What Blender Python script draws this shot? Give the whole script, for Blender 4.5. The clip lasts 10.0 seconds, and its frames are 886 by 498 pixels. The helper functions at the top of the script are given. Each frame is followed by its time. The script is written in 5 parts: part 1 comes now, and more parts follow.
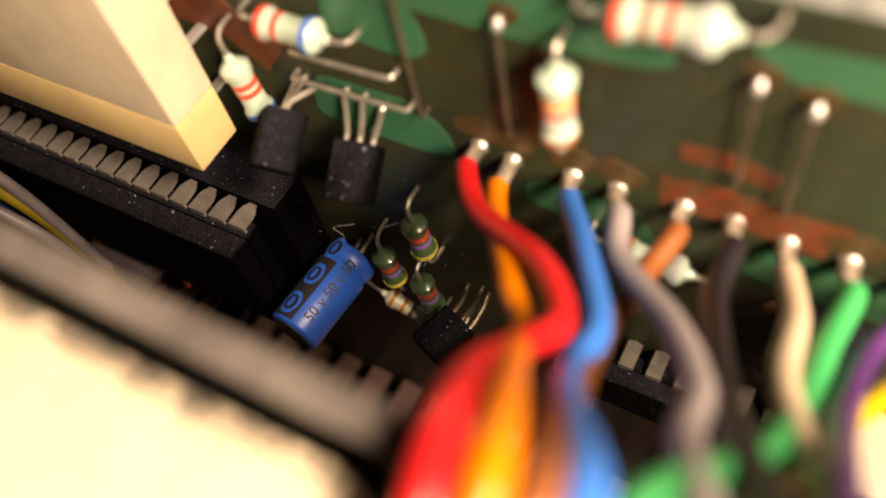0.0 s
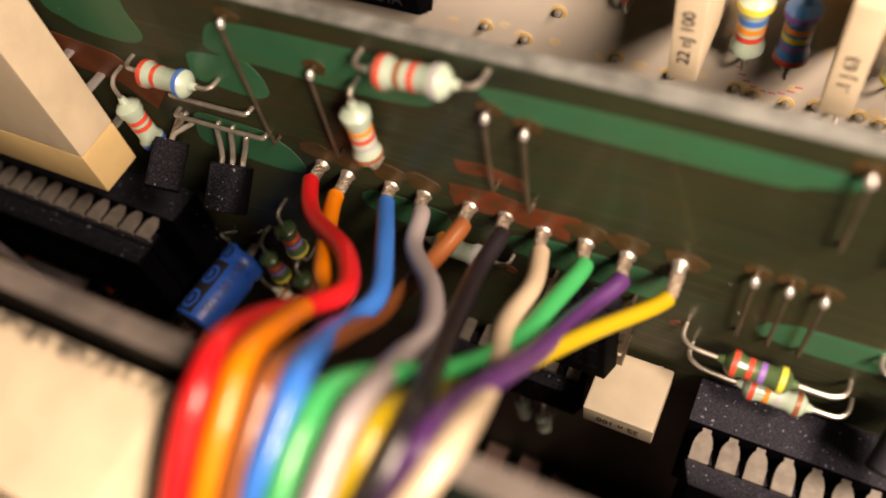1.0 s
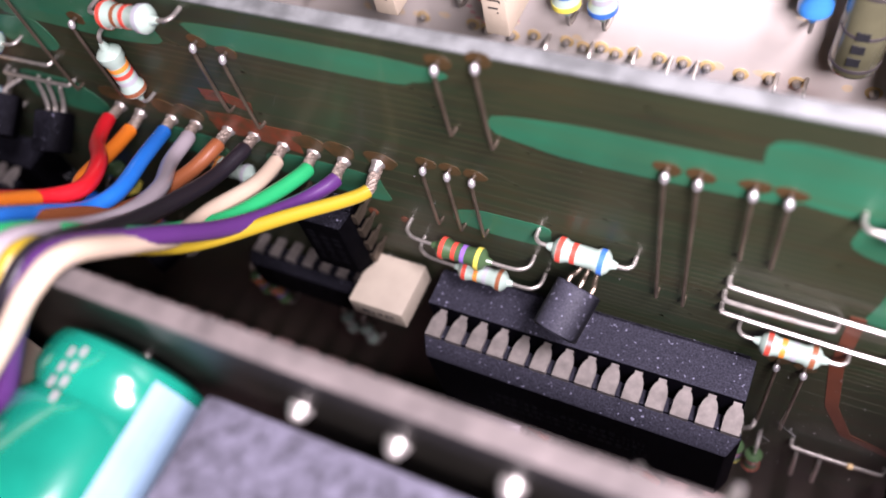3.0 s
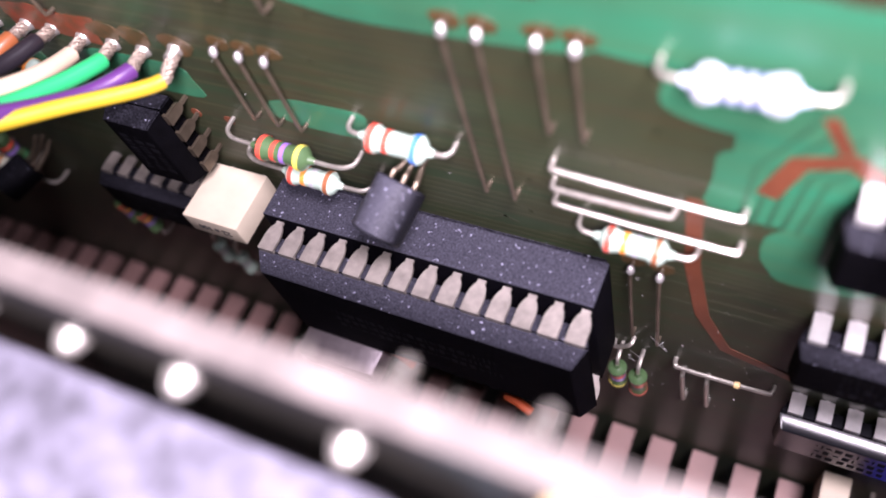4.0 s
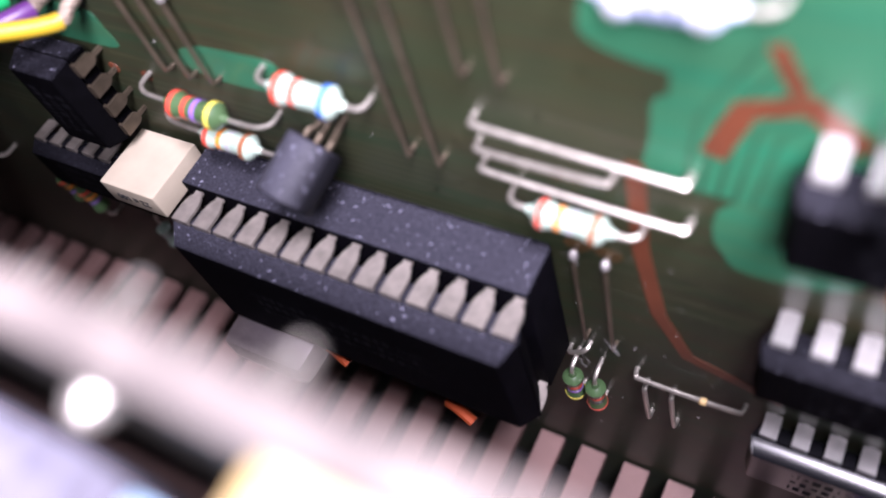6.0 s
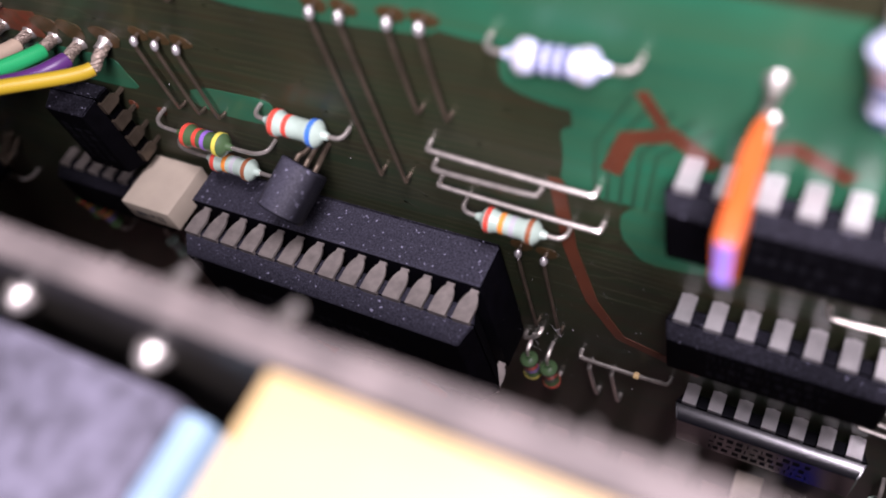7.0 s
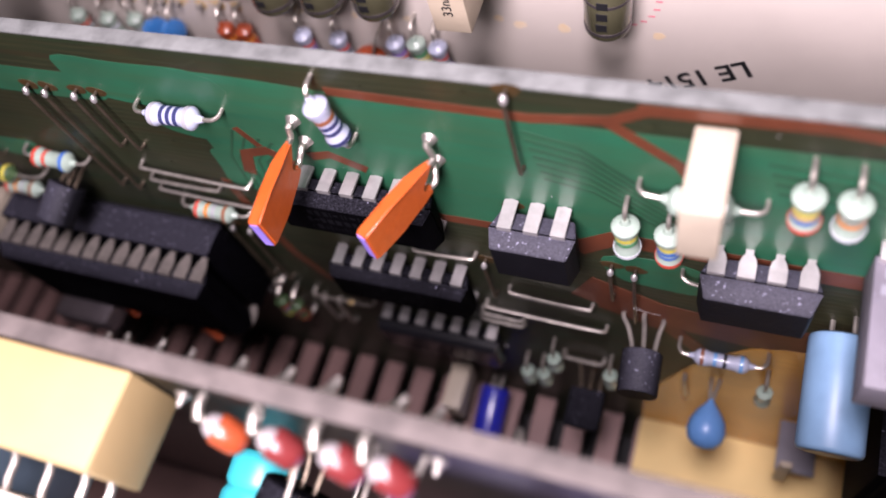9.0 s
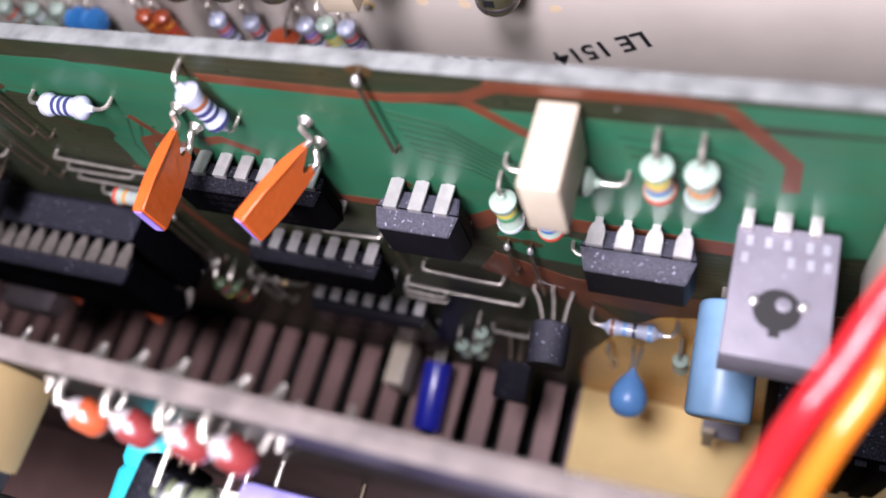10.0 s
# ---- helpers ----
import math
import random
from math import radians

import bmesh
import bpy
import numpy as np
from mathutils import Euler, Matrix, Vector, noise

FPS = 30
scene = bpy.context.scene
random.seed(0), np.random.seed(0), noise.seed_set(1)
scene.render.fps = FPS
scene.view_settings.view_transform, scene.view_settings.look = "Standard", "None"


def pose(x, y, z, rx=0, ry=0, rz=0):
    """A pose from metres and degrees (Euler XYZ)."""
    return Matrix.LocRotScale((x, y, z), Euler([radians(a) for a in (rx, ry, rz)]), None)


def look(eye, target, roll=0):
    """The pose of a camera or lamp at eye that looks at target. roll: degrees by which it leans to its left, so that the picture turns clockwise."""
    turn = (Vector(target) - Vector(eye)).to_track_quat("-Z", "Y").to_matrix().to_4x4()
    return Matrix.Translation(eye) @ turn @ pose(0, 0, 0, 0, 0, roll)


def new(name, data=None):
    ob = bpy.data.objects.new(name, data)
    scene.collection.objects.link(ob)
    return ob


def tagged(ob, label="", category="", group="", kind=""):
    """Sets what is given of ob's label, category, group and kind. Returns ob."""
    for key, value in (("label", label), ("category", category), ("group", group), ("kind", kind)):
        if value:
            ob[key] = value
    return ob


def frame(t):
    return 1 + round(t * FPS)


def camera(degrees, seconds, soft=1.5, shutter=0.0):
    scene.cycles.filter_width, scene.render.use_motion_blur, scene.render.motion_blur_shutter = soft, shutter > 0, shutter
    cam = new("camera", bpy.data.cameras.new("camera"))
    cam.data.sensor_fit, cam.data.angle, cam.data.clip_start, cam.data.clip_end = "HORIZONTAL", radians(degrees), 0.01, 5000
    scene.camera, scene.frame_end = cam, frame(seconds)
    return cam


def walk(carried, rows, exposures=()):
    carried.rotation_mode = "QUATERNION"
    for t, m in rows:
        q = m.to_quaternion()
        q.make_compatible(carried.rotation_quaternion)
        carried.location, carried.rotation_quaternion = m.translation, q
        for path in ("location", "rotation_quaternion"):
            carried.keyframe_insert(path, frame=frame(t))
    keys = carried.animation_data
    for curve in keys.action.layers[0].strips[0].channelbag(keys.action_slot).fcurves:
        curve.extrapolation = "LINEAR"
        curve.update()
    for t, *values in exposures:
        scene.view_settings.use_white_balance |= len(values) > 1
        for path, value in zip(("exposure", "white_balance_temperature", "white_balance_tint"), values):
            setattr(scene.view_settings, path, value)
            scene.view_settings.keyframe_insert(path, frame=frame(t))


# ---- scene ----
# camera: close over a circuit board; lengths below in millimetres, scaled to metres when meshes are made
cam = camera(56.6, 10.0, soft=1.8)
cam.data.dof.use_dof = True
cam.data.dof.focus_distance = 0.08
cam.data.dof.aperture_fstop = 17.0
PATH = [
    (0.0, (-1.5870, -3.2897, 6.3638), (-2.3290, -2.4582, 4.7031), -15.67),
    (0.5, (-0.9676, -3.3247, 6.7591), (-1.6648, -2.4789, 5.0862), -15.06),
    (1.0, (-0.0096, -3.6636, 7.5394), (-0.6768, -2.7668, 5.8809), -13.56),
    (1.5, (0.8563, -4.2214, 8.0974), (0.1923, -3.3289, 6.4353), -14.35),
    (2.0, (1.5883, -4.3010, 8.0672), (0.9145, -3.4208, 6.4025), -16.06),
    (3.5, (3.9709, -3.5869, 7.4418), (3.2380, -2.7545, 5.7775), -20.47),
    (4.0, (4.6075, -3.2783, 6.4416), (3.8789, -2.5040, 4.7476), -22.97),
    (4.5, (5.0911, -2.5739, 5.6669), (4.3483, -1.7895, 3.9837), -22.47),
    (5.0, (5.2242, -2.4096, 5.0926), (4.4835, -1.6701, 3.3883), -24.17),
    (5.5, (5.1344, -2.6135, 5.0692), (4.3273, -1.8410, 3.4103), -22.79),
    (7.0, (5.9398, -3.4386, 6.3046), (5.1296, -2.6061, 4.6766), -22.2),
    (7.5, (6.8753, -3.5864, 6.6521), (6.1643, -2.7298, 4.9906), -21.37),
    (8.0, (7.5991, -3.8293, 7.2256), (6.9473, -2.9749, 5.5388), -20.95),
    (8.5, (8.3440, -3.6914, 7.9714), (7.7063, -2.8709, 6.2625), -22.44),
    (9.0, (9.4010, -3.5912, 8.4194), (8.7622, -2.8164, 6.6898), -25.33),
    (9.5, (9.8958, -3.0651, 8.3996), (9.2454, -2.3228, 6.6600), -27.93),
    (10.0, (10.5273, -3.2807, 8.2499), (9.8678, -2.5672, 6.5018), -29.93),
]
walk(cam, [(t, look([v * 0.01 for v in e], [v * 0.01 for v in g], r)) for t, e, g, r in PATH],
     exposures=[(0.0, 1.0, 11600, 16), (0.6, 0.5, 12400, 17), (1.0, 0.15, 10300, 18), (1.5, -0.05, 7000, 20), (2.2, 0.08, 6100, 25),
                (3.5, 0.65, 6350, 28), (4.5, 1.2, 6100, 31), (5.7, 1.0, 6000, 25), (6.9, -0.1, 6200, 27), (7.6, -0.9, 6450, 31), (8.5, -0.78, 6450, 29), (9.5, -0.44, 6550, 27), (10.0, -0.42, 6150, 20)])

# ---- light: two added fixed lamps for one that moves with the camera; dim room ----
world = bpy.data.worlds.new("room_light")
world.use_nodes = True
world.node_tree.nodes["Background"].inputs[0].default_value = (0.85, 0.9, 1.0, 1)
world.node_tree.nodes["Background"].inputs[1].default_value = 0.002
scene.world = world


def area_lamp(name, eye, target, size, watts, colour):
    data = bpy.data.lights.new(name, "AREA")
    data.shape, data.size, data.energy, data.color = "DISK", size, watts, colour
    ob = new(name, data)
    ob.matrix_world = look(eye, target)
    return ob


area_lamp("added_lamp_low", (0.080, -0.080, 0.115), (0.070, 0.0, 0.025), 0.05, 0.56, (1.0, 0.95, 0.97))
area_lamp("added_lamp_high", (0.088, -0.036, 0.160), (0.08, -0.01, 0.0), 0.04, 0.56, (1.0, 0.95, 0.98))

# ---- materials ----


def mat(name, colour, rough=0.5, metal=0.0, vary=0.25, scale=300.0, bump=0.0, bscale=1500.0, dust=0.0, coat=0.0, dark=None, random_tint=0.0, spec=0.5):
    """Principled surface; scale in features per metre. dust: share of pale specks lying on it."""
    m = bpy.data.materials.new(name)
    m.use_nodes = True
    nt = m.node_tree
    b = nt.nodes["Principled BSDF"]
    b.inputs["Roughness"].default_value = rough
    b.inputs["Metallic"].default_value = metal
    b.inputs["Specular IOR Level"].default_value = spec
    b.inputs["Coat Weight"].default_value = coat
    b.inputs["Coat Roughness"].default_value = 0.08
    co = nt.nodes.new("ShaderNodeTexCoord")
    n1 = nt.nodes.new("ShaderNodeTexNoise")
    n1.inputs["Scale"].default_value = scale
    n1.inputs["Detail"].default_value = 6
    nt.links.new(co.outputs["Object"], n1.inputs["Vector"])
    mix = nt.nodes.new("ShaderNodeMix")
    mix.data_type = "RGBA"
    ramp = nt.nodes.new("ShaderNodeMapRange")
    ramp.inputs["From Min"].default_value, ramp.inputs["From Max"].default_value = 0.35, 0.7
    nt.links.new(n1.outputs["Fac"], ramp.inputs["Value"])
    nt.links.new(ramp.outputs["Result"], mix.inputs["Factor"])
    low = dark or tuple(c * (1 - vary) for c in colour)
    mix.inputs["A"].default_value = (*colour, 1)
    mix.inputs["B"].default_value = (*low, 1)
    out = mix.outputs["Result"]
    if dust:
        n2 = nt.nodes.new("ShaderNodeTexNoise")
        n2.inputs["Scale"].default_value = 5200
        n2.inputs["Detail"].default_value = 5
        n2.inputs["Roughness"].default_value = 0.75
        nt.links.new(co.outputs["Object"], n2.inputs["Vector"])
        geo = nt.nodes.new("ShaderNodeNewGeometry")
        sep = nt.nodes.new("ShaderNodeSeparateXYZ")
        nt.links.new(geo.outputs["Normal"], sep.inputs["Vector"])
        up = nt.nodes.new("ShaderNodeMapRange")
        up.inputs["From Min"].default_value, up.inputs["From Max"].default_value = 0.2, 0.95
        nt.links.new(sep.outputs["Z"], up.inputs["Value"])
        spk = nt.nodes.new("ShaderNodeMapRange")
        spk.inputs["From Min"].default_value, spk.inputs["From Max"].default_value = 0.50 - 0.14 * dust, 0.85 - 0.12 * dust
        nt.links.new(n2.outputs["Fac"], spk.inputs["Value"])
        mul = nt.nodes.new("ShaderNodeMath")
        mul.operation = "MULTIPLY"
        nt.links.new(up.outputs["Result"], mul.inputs[0])
        n4 = nt.nodes.new("ShaderNodeTexNoise")
        n4.inputs["Scale"].default_value = 2300
        n4.inputs["Detail"].default_value = 2
        nt.links.new(co.outputs["Object"], n4.inputs["Vector"])
        big = nt.nodes.new("ShaderNodeMapRange")
        big.inputs["From Min"].default_value, big.inputs["From Max"].default_value = 0.70 - 0.05 * dust, 0.74 - 0.05 * dust
        nt.links.new(n4.outputs["Fac"], big.inputs["Value"])
        top = nt.nodes.new("ShaderNodeMath")
        top.operation = "MAXIMUM"
        haze = nt.nodes.new("ShaderNodeMath")
        haze.operation = "MULTIPLY_ADD"
        haze.inputs[2].default_value = 0.10 * dust
        haze.inputs[1].default_value = 0.22
        nt.links.new(spk.outputs["Result"], haze.inputs[0])
        nt.links.new(haze.outputs["Value"], top.inputs[0])
        nt.links.new(big.outputs["Result"], top.inputs[1])
        nt.links.new(top.outputs["Value"], mul.inputs[1])
        mix2 = nt.nodes.new("ShaderNodeMix")
        mix2.data_type = "RGBA"
        nt.links.new(mul.outputs["Value"], mix2.inputs["Factor"])
        nt.links.new(out, mix2.inputs["A"])
        mix2.inputs["B"].default_value = (0.19, 0.188, 0.25, 1)
        out = mix2.outputs["Result"]
    if random_tint:
        info = nt.nodes.new("ShaderNodeObjectInfo")
        hsv = nt.nodes.new("ShaderNodeHueSaturation")
        mr = nt.nodes.new("ShaderNodeMapRange")
        mr.inputs["To Min"].default_value, mr.inputs["To Max"].default_value = 1 - random_tint, 1 + random_tint
        nt.links.new(info.outputs["Random"], mr.inputs["Value"])
        nt.links.new(mr.outputs["Result"], hsv.inputs["Value"])
        nt.links.new(out, hsv.inputs["Color"])
        out = hsv.outputs["Color"]
    nt.links.new(out, b.inputs["Base Color"])
    if bump:
        n3 = nt.nodes.new("ShaderNodeTexNoise")
        n3.inputs["Scale"].default_value = bscale
        n3.inputs["Detail"].default_value = 4
        nt.links.new(co.outputs["Object"], n3.inputs["Vector"])
        bp = nt.nodes.new("ShaderNodeBump")
        bp.inputs["Strength"].default_value = bump
        bp.inputs["Distance"].default_value = 0.0002
        nt.links.new(n3.outputs["Fac"], bp.inputs["Height"])
        nt.links.new(bp.outputs["Normal"], b.inputs["Normal"])
    return m


def streaky(name, a, b, c, rough, coat):
    """Lacquered laminate: mottled and streaked along its tracks."""
    m = mat(name, a, rough, vary=0.3, scale=120, bump=0.05, bscale=500, coat=coat, dark=b)
    nt = m.node_tree
    p = nt.nodes["Principled BSDF"]
    p.inputs["Coat Roughness"].default_value = 0.06
    p.inputs["Specular IOR Level"].default_value = 0.5
    old = p.inputs["Base Color"].links[0].from_socket
    co = nt.nodes.new("ShaderNodeTexCoord")
    mp = nt.nodes.new("ShaderNodeMapping")
    mp.inputs["Scale"].default_value = (28, 30, 620)
    nz = nt.nodes.new("ShaderNodeTexNoise")
    nz.inputs["Scale"].default_value = 1.0
    nz.inputs["Detail"].default_value = 5
    nz.inputs["Roughness"].default_value = 0.6
    nt.links.new(co.outputs["Object"], mp.inputs["Vector"])
    nt.links.new(mp.outputs["Vector"], nz.inputs["Vector"])
    mr = nt.nodes.new("ShaderNodeMapRange")
    mr.inputs["From Min"].default_value, mr.inputs["From Max"].default_value = 0.38, 0.68
    nt.links.new(nz.outputs["Fac"], mr.inputs["Value"])
    mx = nt.nodes.new("ShaderNodeMix")
    mx.data_type = "RGBA"
    nt.links.new(mr.outputs["Result"], mx.inputs["Factor"])
    nt.links.new(old, mx.inputs["A"])
    mx.inputs["B"].default_value = (*c, 1)
    nt.links.new(mx.outputs["Result"], p.inputs["Base Color"])
    return m


M_BOARD = streaky("solder_mask_over_glass_fibre", (0.024, 0.020, 0.0065), (0.008, 0.009, 0.0035), (0.009, 0.021, 0.007), 0.55, 0.07)
M_POUR = streaky("solder_mask_over_copper", (0.009, 0.100, 0.050), (0.010, 0.066, 0.033), (0.020, 0.078, 0.036), 0.5, 0.07)
M_TRACE = mat("red_brown_trace", (0.105, 0.029, 0.012), 0.5, vary=0.4, scale=200, coat=0.07, spec=0.5)
M_LINE = mat("thin_track_under_mask", (0.022, 0.025, 0.010), 0.5, vary=0.3, scale=150, coat=0.07, spec=0.5)
M_FAINT = mat("thin_track_on_copper", (0.014, 0.062, 0.030), 0.5, vary=0.4, scale=150, coat=0.07, spec=0.5)
M_EDGE2 = mat("dirty_cut_edge", (0.105, 0.088, 0.080), 0.8, vary=0.5, scale=400, bump=0.5)
# Front board's brown lacquer taken down to near black for the shade on it.
M_SHADED = mat("shaded_board_lacquer", (0.008, 0.007, 0.005), 0.45, vary=0.4, scale=200, spec=0.25)
M_EDGE = mat("cut_board_edge", (0.155, 0.165, 0.158), 0.75, vary=0.5, scale=500, bump=0.5)
M_PLASTIC = mat("black_epoxy", (0.0012, 0.0011, 0.0017), 0.72, vary=0.4, scale=800, bump=0.3, bscale=5000, dust=0.22, spec=0.03)
M_DUSTY = mat("dusty_black_plastic", (0.0022, 0.0020, 0.0034), 0.75, vary=0.45, scale=700, bump=0.35, bscale=5000, dust=0.68, spec=0.03)
M_GREYDUST = mat("dust_filmed_black_plastic", (0.004, 0.004, 0.006), 0.6, vary=0.3, scale=500, bump=0.3, bscale=4000, dust=1.0, spec=0.15)
M_LINT = mat("grey_lint", (0.34, 0.33, 0.33), 0.9, vary=0.3)
M_PIN = mat("tarnished_tin_pin", (0.27, 0.24, 0.215), 0.5, metal=0.5, vary=0.35, scale=900, bump=0.25)
M_BRIGHT = mat("bright_tin_pin", (0.52, 0.50, 0.49), 0.36, metal=0.7, vary=0.2, scale=900)
M_LEAD = mat("tinned_wire", (0.56, 0.52, 0.46), 0.36, metal=0.85, vary=0.35, scale=900)
M_SOLDER = mat("dull_solder", (0.48, 0.45, 0.41), 0.4, metal=0.85, vary=0.35, scale=1200, bump=0.6, bscale=2500)
M_TWIST = mat("dull_tinned_strands", (0.31, 0.25, 0.20), 0.5, metal=0.7, vary=0.45, scale=1500, bump=1.0, bscale=4000)
M_HALO = mat("brown_flux_halo", (0.058, 0.030, 0.011), 0.4, vary=0.5, scale=900, dark=(0.026, 0.022, 0.009))
M_REDFLUX = mat("dark_red_flux", (0.12, 0.022, 0.008), 0.45, vary=0.6, scale=700, dark=(0.035, 0.026, 0.010))
M_CAP = mat("dull_white_end", (0.26, 0.235, 0.235), 0.45, vary=0.15, scale=500)
M_CREAM = mat("cream_plastic_case", (0.46, 0.385, 0.285), 0.5, vary=0.18, scale=220, bump=0.15, bscale=2500)
M_AGED = mat("aged_ivory_case", (0.40, 0.345, 0.265), 0.5, vary=0.18, scale=220, bump=0.15, bscale=2500)
M_TAN = mat("tan_relay_case", (0.50, 0.36, 0.18), 0.5, vary=0.2, scale=150, bump=0.15, bscale=2000)
M_WHITE = mat("ivory_plastic", (0.58, 0.54, 0.46), 0.45, vary=0.12, scale=250, bump=0.1)
M_WB = mat("white_lacquered_board", (0.60, 0.54, 0.48), 0.5, vary=0.14, scale=60, bump=0.1, bscale=600)
M_FLUX = mat("yellowed_flux_ring", (0.62, 0.44, 0.20), 0.4, vary=0.3, scale=500)
M_STAIN = mat("pale_yellow_flux", (0.66, 0.50, 0.30), 0.4, vary=0.2, scale=400, dark=(0.71, 0.62, 0.50))
M_FLOOR = mat("brown_anodised_plate", (0.20, 0.118, 0.106), 0.45, metal=0.15, vary=0.3, scale=90, bump=0.25, bscale=2500)
M_PAPER = mat("yellowed_insulation_paper", (0.86, 0.64, 0.27), 0.6, vary=0.22, scale=60, bump=0.1, bscale=500)
M_AMBER = streaky("amber_bare_laminate", (0.66, 0.31, 0.035), (0.42, 0.18, 0.022), (0.52, 0.24, 0.03), 0.27, 0.3)
# Near black: stands for shade under slots and in a hole; also dark fringe.
M_DARK = mat("near_black_matt", (0.004, 0.0035, 0.004), 0.7, vary=0.3, scale=100)
M_FOAM = mat("purple_grey_felt", (0.095, 0.091, 0.120), 0.95, vary=0.65, scale=700, bump=1.0, bscale=1800)
M_STRIPE = mat("pale_blue_stripe", (0.18, 0.27, 0.35), 0.35, vary=0.2, scale=200)
M_GREENCAN = mat("glossy_green_sleeve", (0.0, 0.18, 0.115), 0.2, vary=0.35, scale=120, coat=1.0, bump=0.15, bscale=300)
M_BLUECAP = mat("blue_sleeve", (0.004, 0.085, 0.44), 0.4, vary=0.2, scale=400)
M_SKYCAP = mat("pale_blue_sleeve", (0.17, 0.30, 0.45), 0.4, vary=0.2, scale=300)
M_NAVY = mat("dark_blue_sleeve", (0.015, 0.02, 0.30), 0.3, vary=0.2, scale=300, coat=0.3)
M_TANT = mat("blue_dipped_bead", (0.10, 0.25, 0.52), 0.38, vary=0.15, scale=400, coat=0.2)
M_ORANGE = mat("orange_dipped_lacquer", (0.42, 0.078, 0.012), 0.36, vary=0.10, scale=900, bump=0.25, bscale=1500, coat=0.2)
M_VIOLETEDGE = mat("violet_paint_edge", (0.28, 0.20, 0.65), 0.5, vary=0.2)
M_BLACKINK = mat("black_ink", (0.008, 0.008, 0.01), 0.6, vary=0.2)
M_CHIPINK = mat("worn_dark_grey_print", (0.005, 0.005, 0.0065), 0.7, vary=0.3, spec=0.05)
M_GREYINK = mat("faded_grey_print", (0.013, 0.013, 0.016), 0.6, vary=0.3)
M_PALEINK = mat("pale_grey_print", (0.26, 0.26, 0.30), 0.6, vary=0.3)
M_TARNISH = mat("tarnished_copper_wire", (0.15, 0.118, 0.085), 0.34, metal=0.75, vary=0.45, scale=500)
M_PINKINK = mat("pink_print", (0.70, 0.22, 0.26), 0.6, vary=0.3)
M_GREYCASE = mat("dark_grey_moulding", (0.15, 0.14, 0.165), 0.5, vary=0.2, scale=400, bump=0.3, bscale=3500, dust=0.15)
M_ALU = mat("brushed_can", (0.18, 0.155, 0.165), 0.4, metal=0.8, vary=0.25, scale=400, bump=0.2)
M_OLIVECAN = mat("olive_smoked_sleeve", (0.10, 0.095, 0.055), 0.2, vary=0.3, scale=250, coat=0.5)
M_PURPLE = mat("purple_foil_wrap", (0.20, 0.18, 0.42), 0.3, vary=0.5, scale=300, coat=0.3)
M_TEAL = mat("teal_sleeve", (0.02, 0.36, 0.40), 0.35, vary=0.2, scale=200)
BAND = {"red": (0.48, 0.055, 0.035), "orange": (0.58, 0.20, 0.03), "blue": (0.035, 0.12, 0.38), "violet": (0.20, 0.10, 0.36), "yellow": (0.55, 0.48, 0.07),
        "black": (0.015, 0.015, 0.02), "navy": (0.03, 0.035, 0.10), "brown": (0.20, 0.07, 0.03), "white": (0.52, 0.55, 0.58), "green": (0.05, 0.22, 0.09), "grey": (0.30, 0.30, 0.32), "skyblue": (0.12, 0.30, 0.55), "gold": (0.5, 0.33, 0.1)}
M_BAND = {k: mat(k + "_band_lacquer", c, 0.35, vary=0.12, scale=900, coat=0.2) for k, c in BAND.items()}
BASE = {"mint": (0.28, 0.36, 0.30), "white": (0.37, 0.40, 0.50), "darkgreen": (0.045, 0.085, 0.035), "cream": (0.66, 0.66, 0.52), "olive": (0.13, 0.15, 0.09), "rust": (0.30, 0.055, 0.018), "blue": (0.03, 0.16, 0.42), "maroon": (0.15, 0.022, 0.022)}
M_BASE = {k: mat(k + "_resistor_lacquer", c, 0.3, vary=0.12, scale=900, coat=0.3, bump=0.08) for k, c in BASE.items()}
WIRE = {"red": (0.48, 0.010, 0.015), "orange": (0.60, 0.15, 0.010), "brown": (0.18, 0.055, 0.019), "blue": (0.010, 0.13, 0.47), "green": (0.006, 0.26, 0.085), "grey": (0.24, 0.21, 0.22),
        "yellow": (0.31, 0.215, 0.012), "black": (0.010, 0.008, 0.011), "violet": (0.065, 0.019, 0.10), "cream": (0.42, 0.33, 0.24)}
M_WIRE = {k: mat(k + "_insulation", c, 0.34, vary=0.12, scale=200, bump=0.06, bscale=800, coat=0.15) for k, c in WIRE.items()}

# Wire colours at about half strength: shade by the relay is in the colour.
M_DIMMED = {k: mat("dimmed_" + k + "_insulation", tuple(v * 0.47 for v in WIRE[k]), 0.5, vary=0.4, scale=300) for k in ("grey", "yellow", "blue")}

# ---- building helpers (millimetres) ----
ORIGIN = {}


def thing(name, at, label, category, group="", kind=""):
    ob = new(name)
    ob.empty_display_size = 0.002
    ob.location = Vector(at) * 0.001
    ORIGIN[ob.name] = Vector(at)
    return tagged(ob, label, category, group, kind)


def part(name, bm, material, parent, label="", smooth=True):
    o = ORIGIN[parent.name]
    for v in bm.verts:
        v.co = (v.co - o) * 0.001
    bmesh.ops.recalc_face_normals(bm, faces=bm.faces)
    me = bpy.data.meshes.new(name)
    bm.to_mesh(me)
    bm.free()
    me.materials.append(material)
    if smooth:
        for p in me.polygons:
            p.use_smooth = True
        me.set_sharp_from_angle(angle=radians(38))
    ob = new(name, me)
    ob.parent = parent
    ORIGIN[ob.name] = o
    if label:
        tagged(ob, label)
    return ob


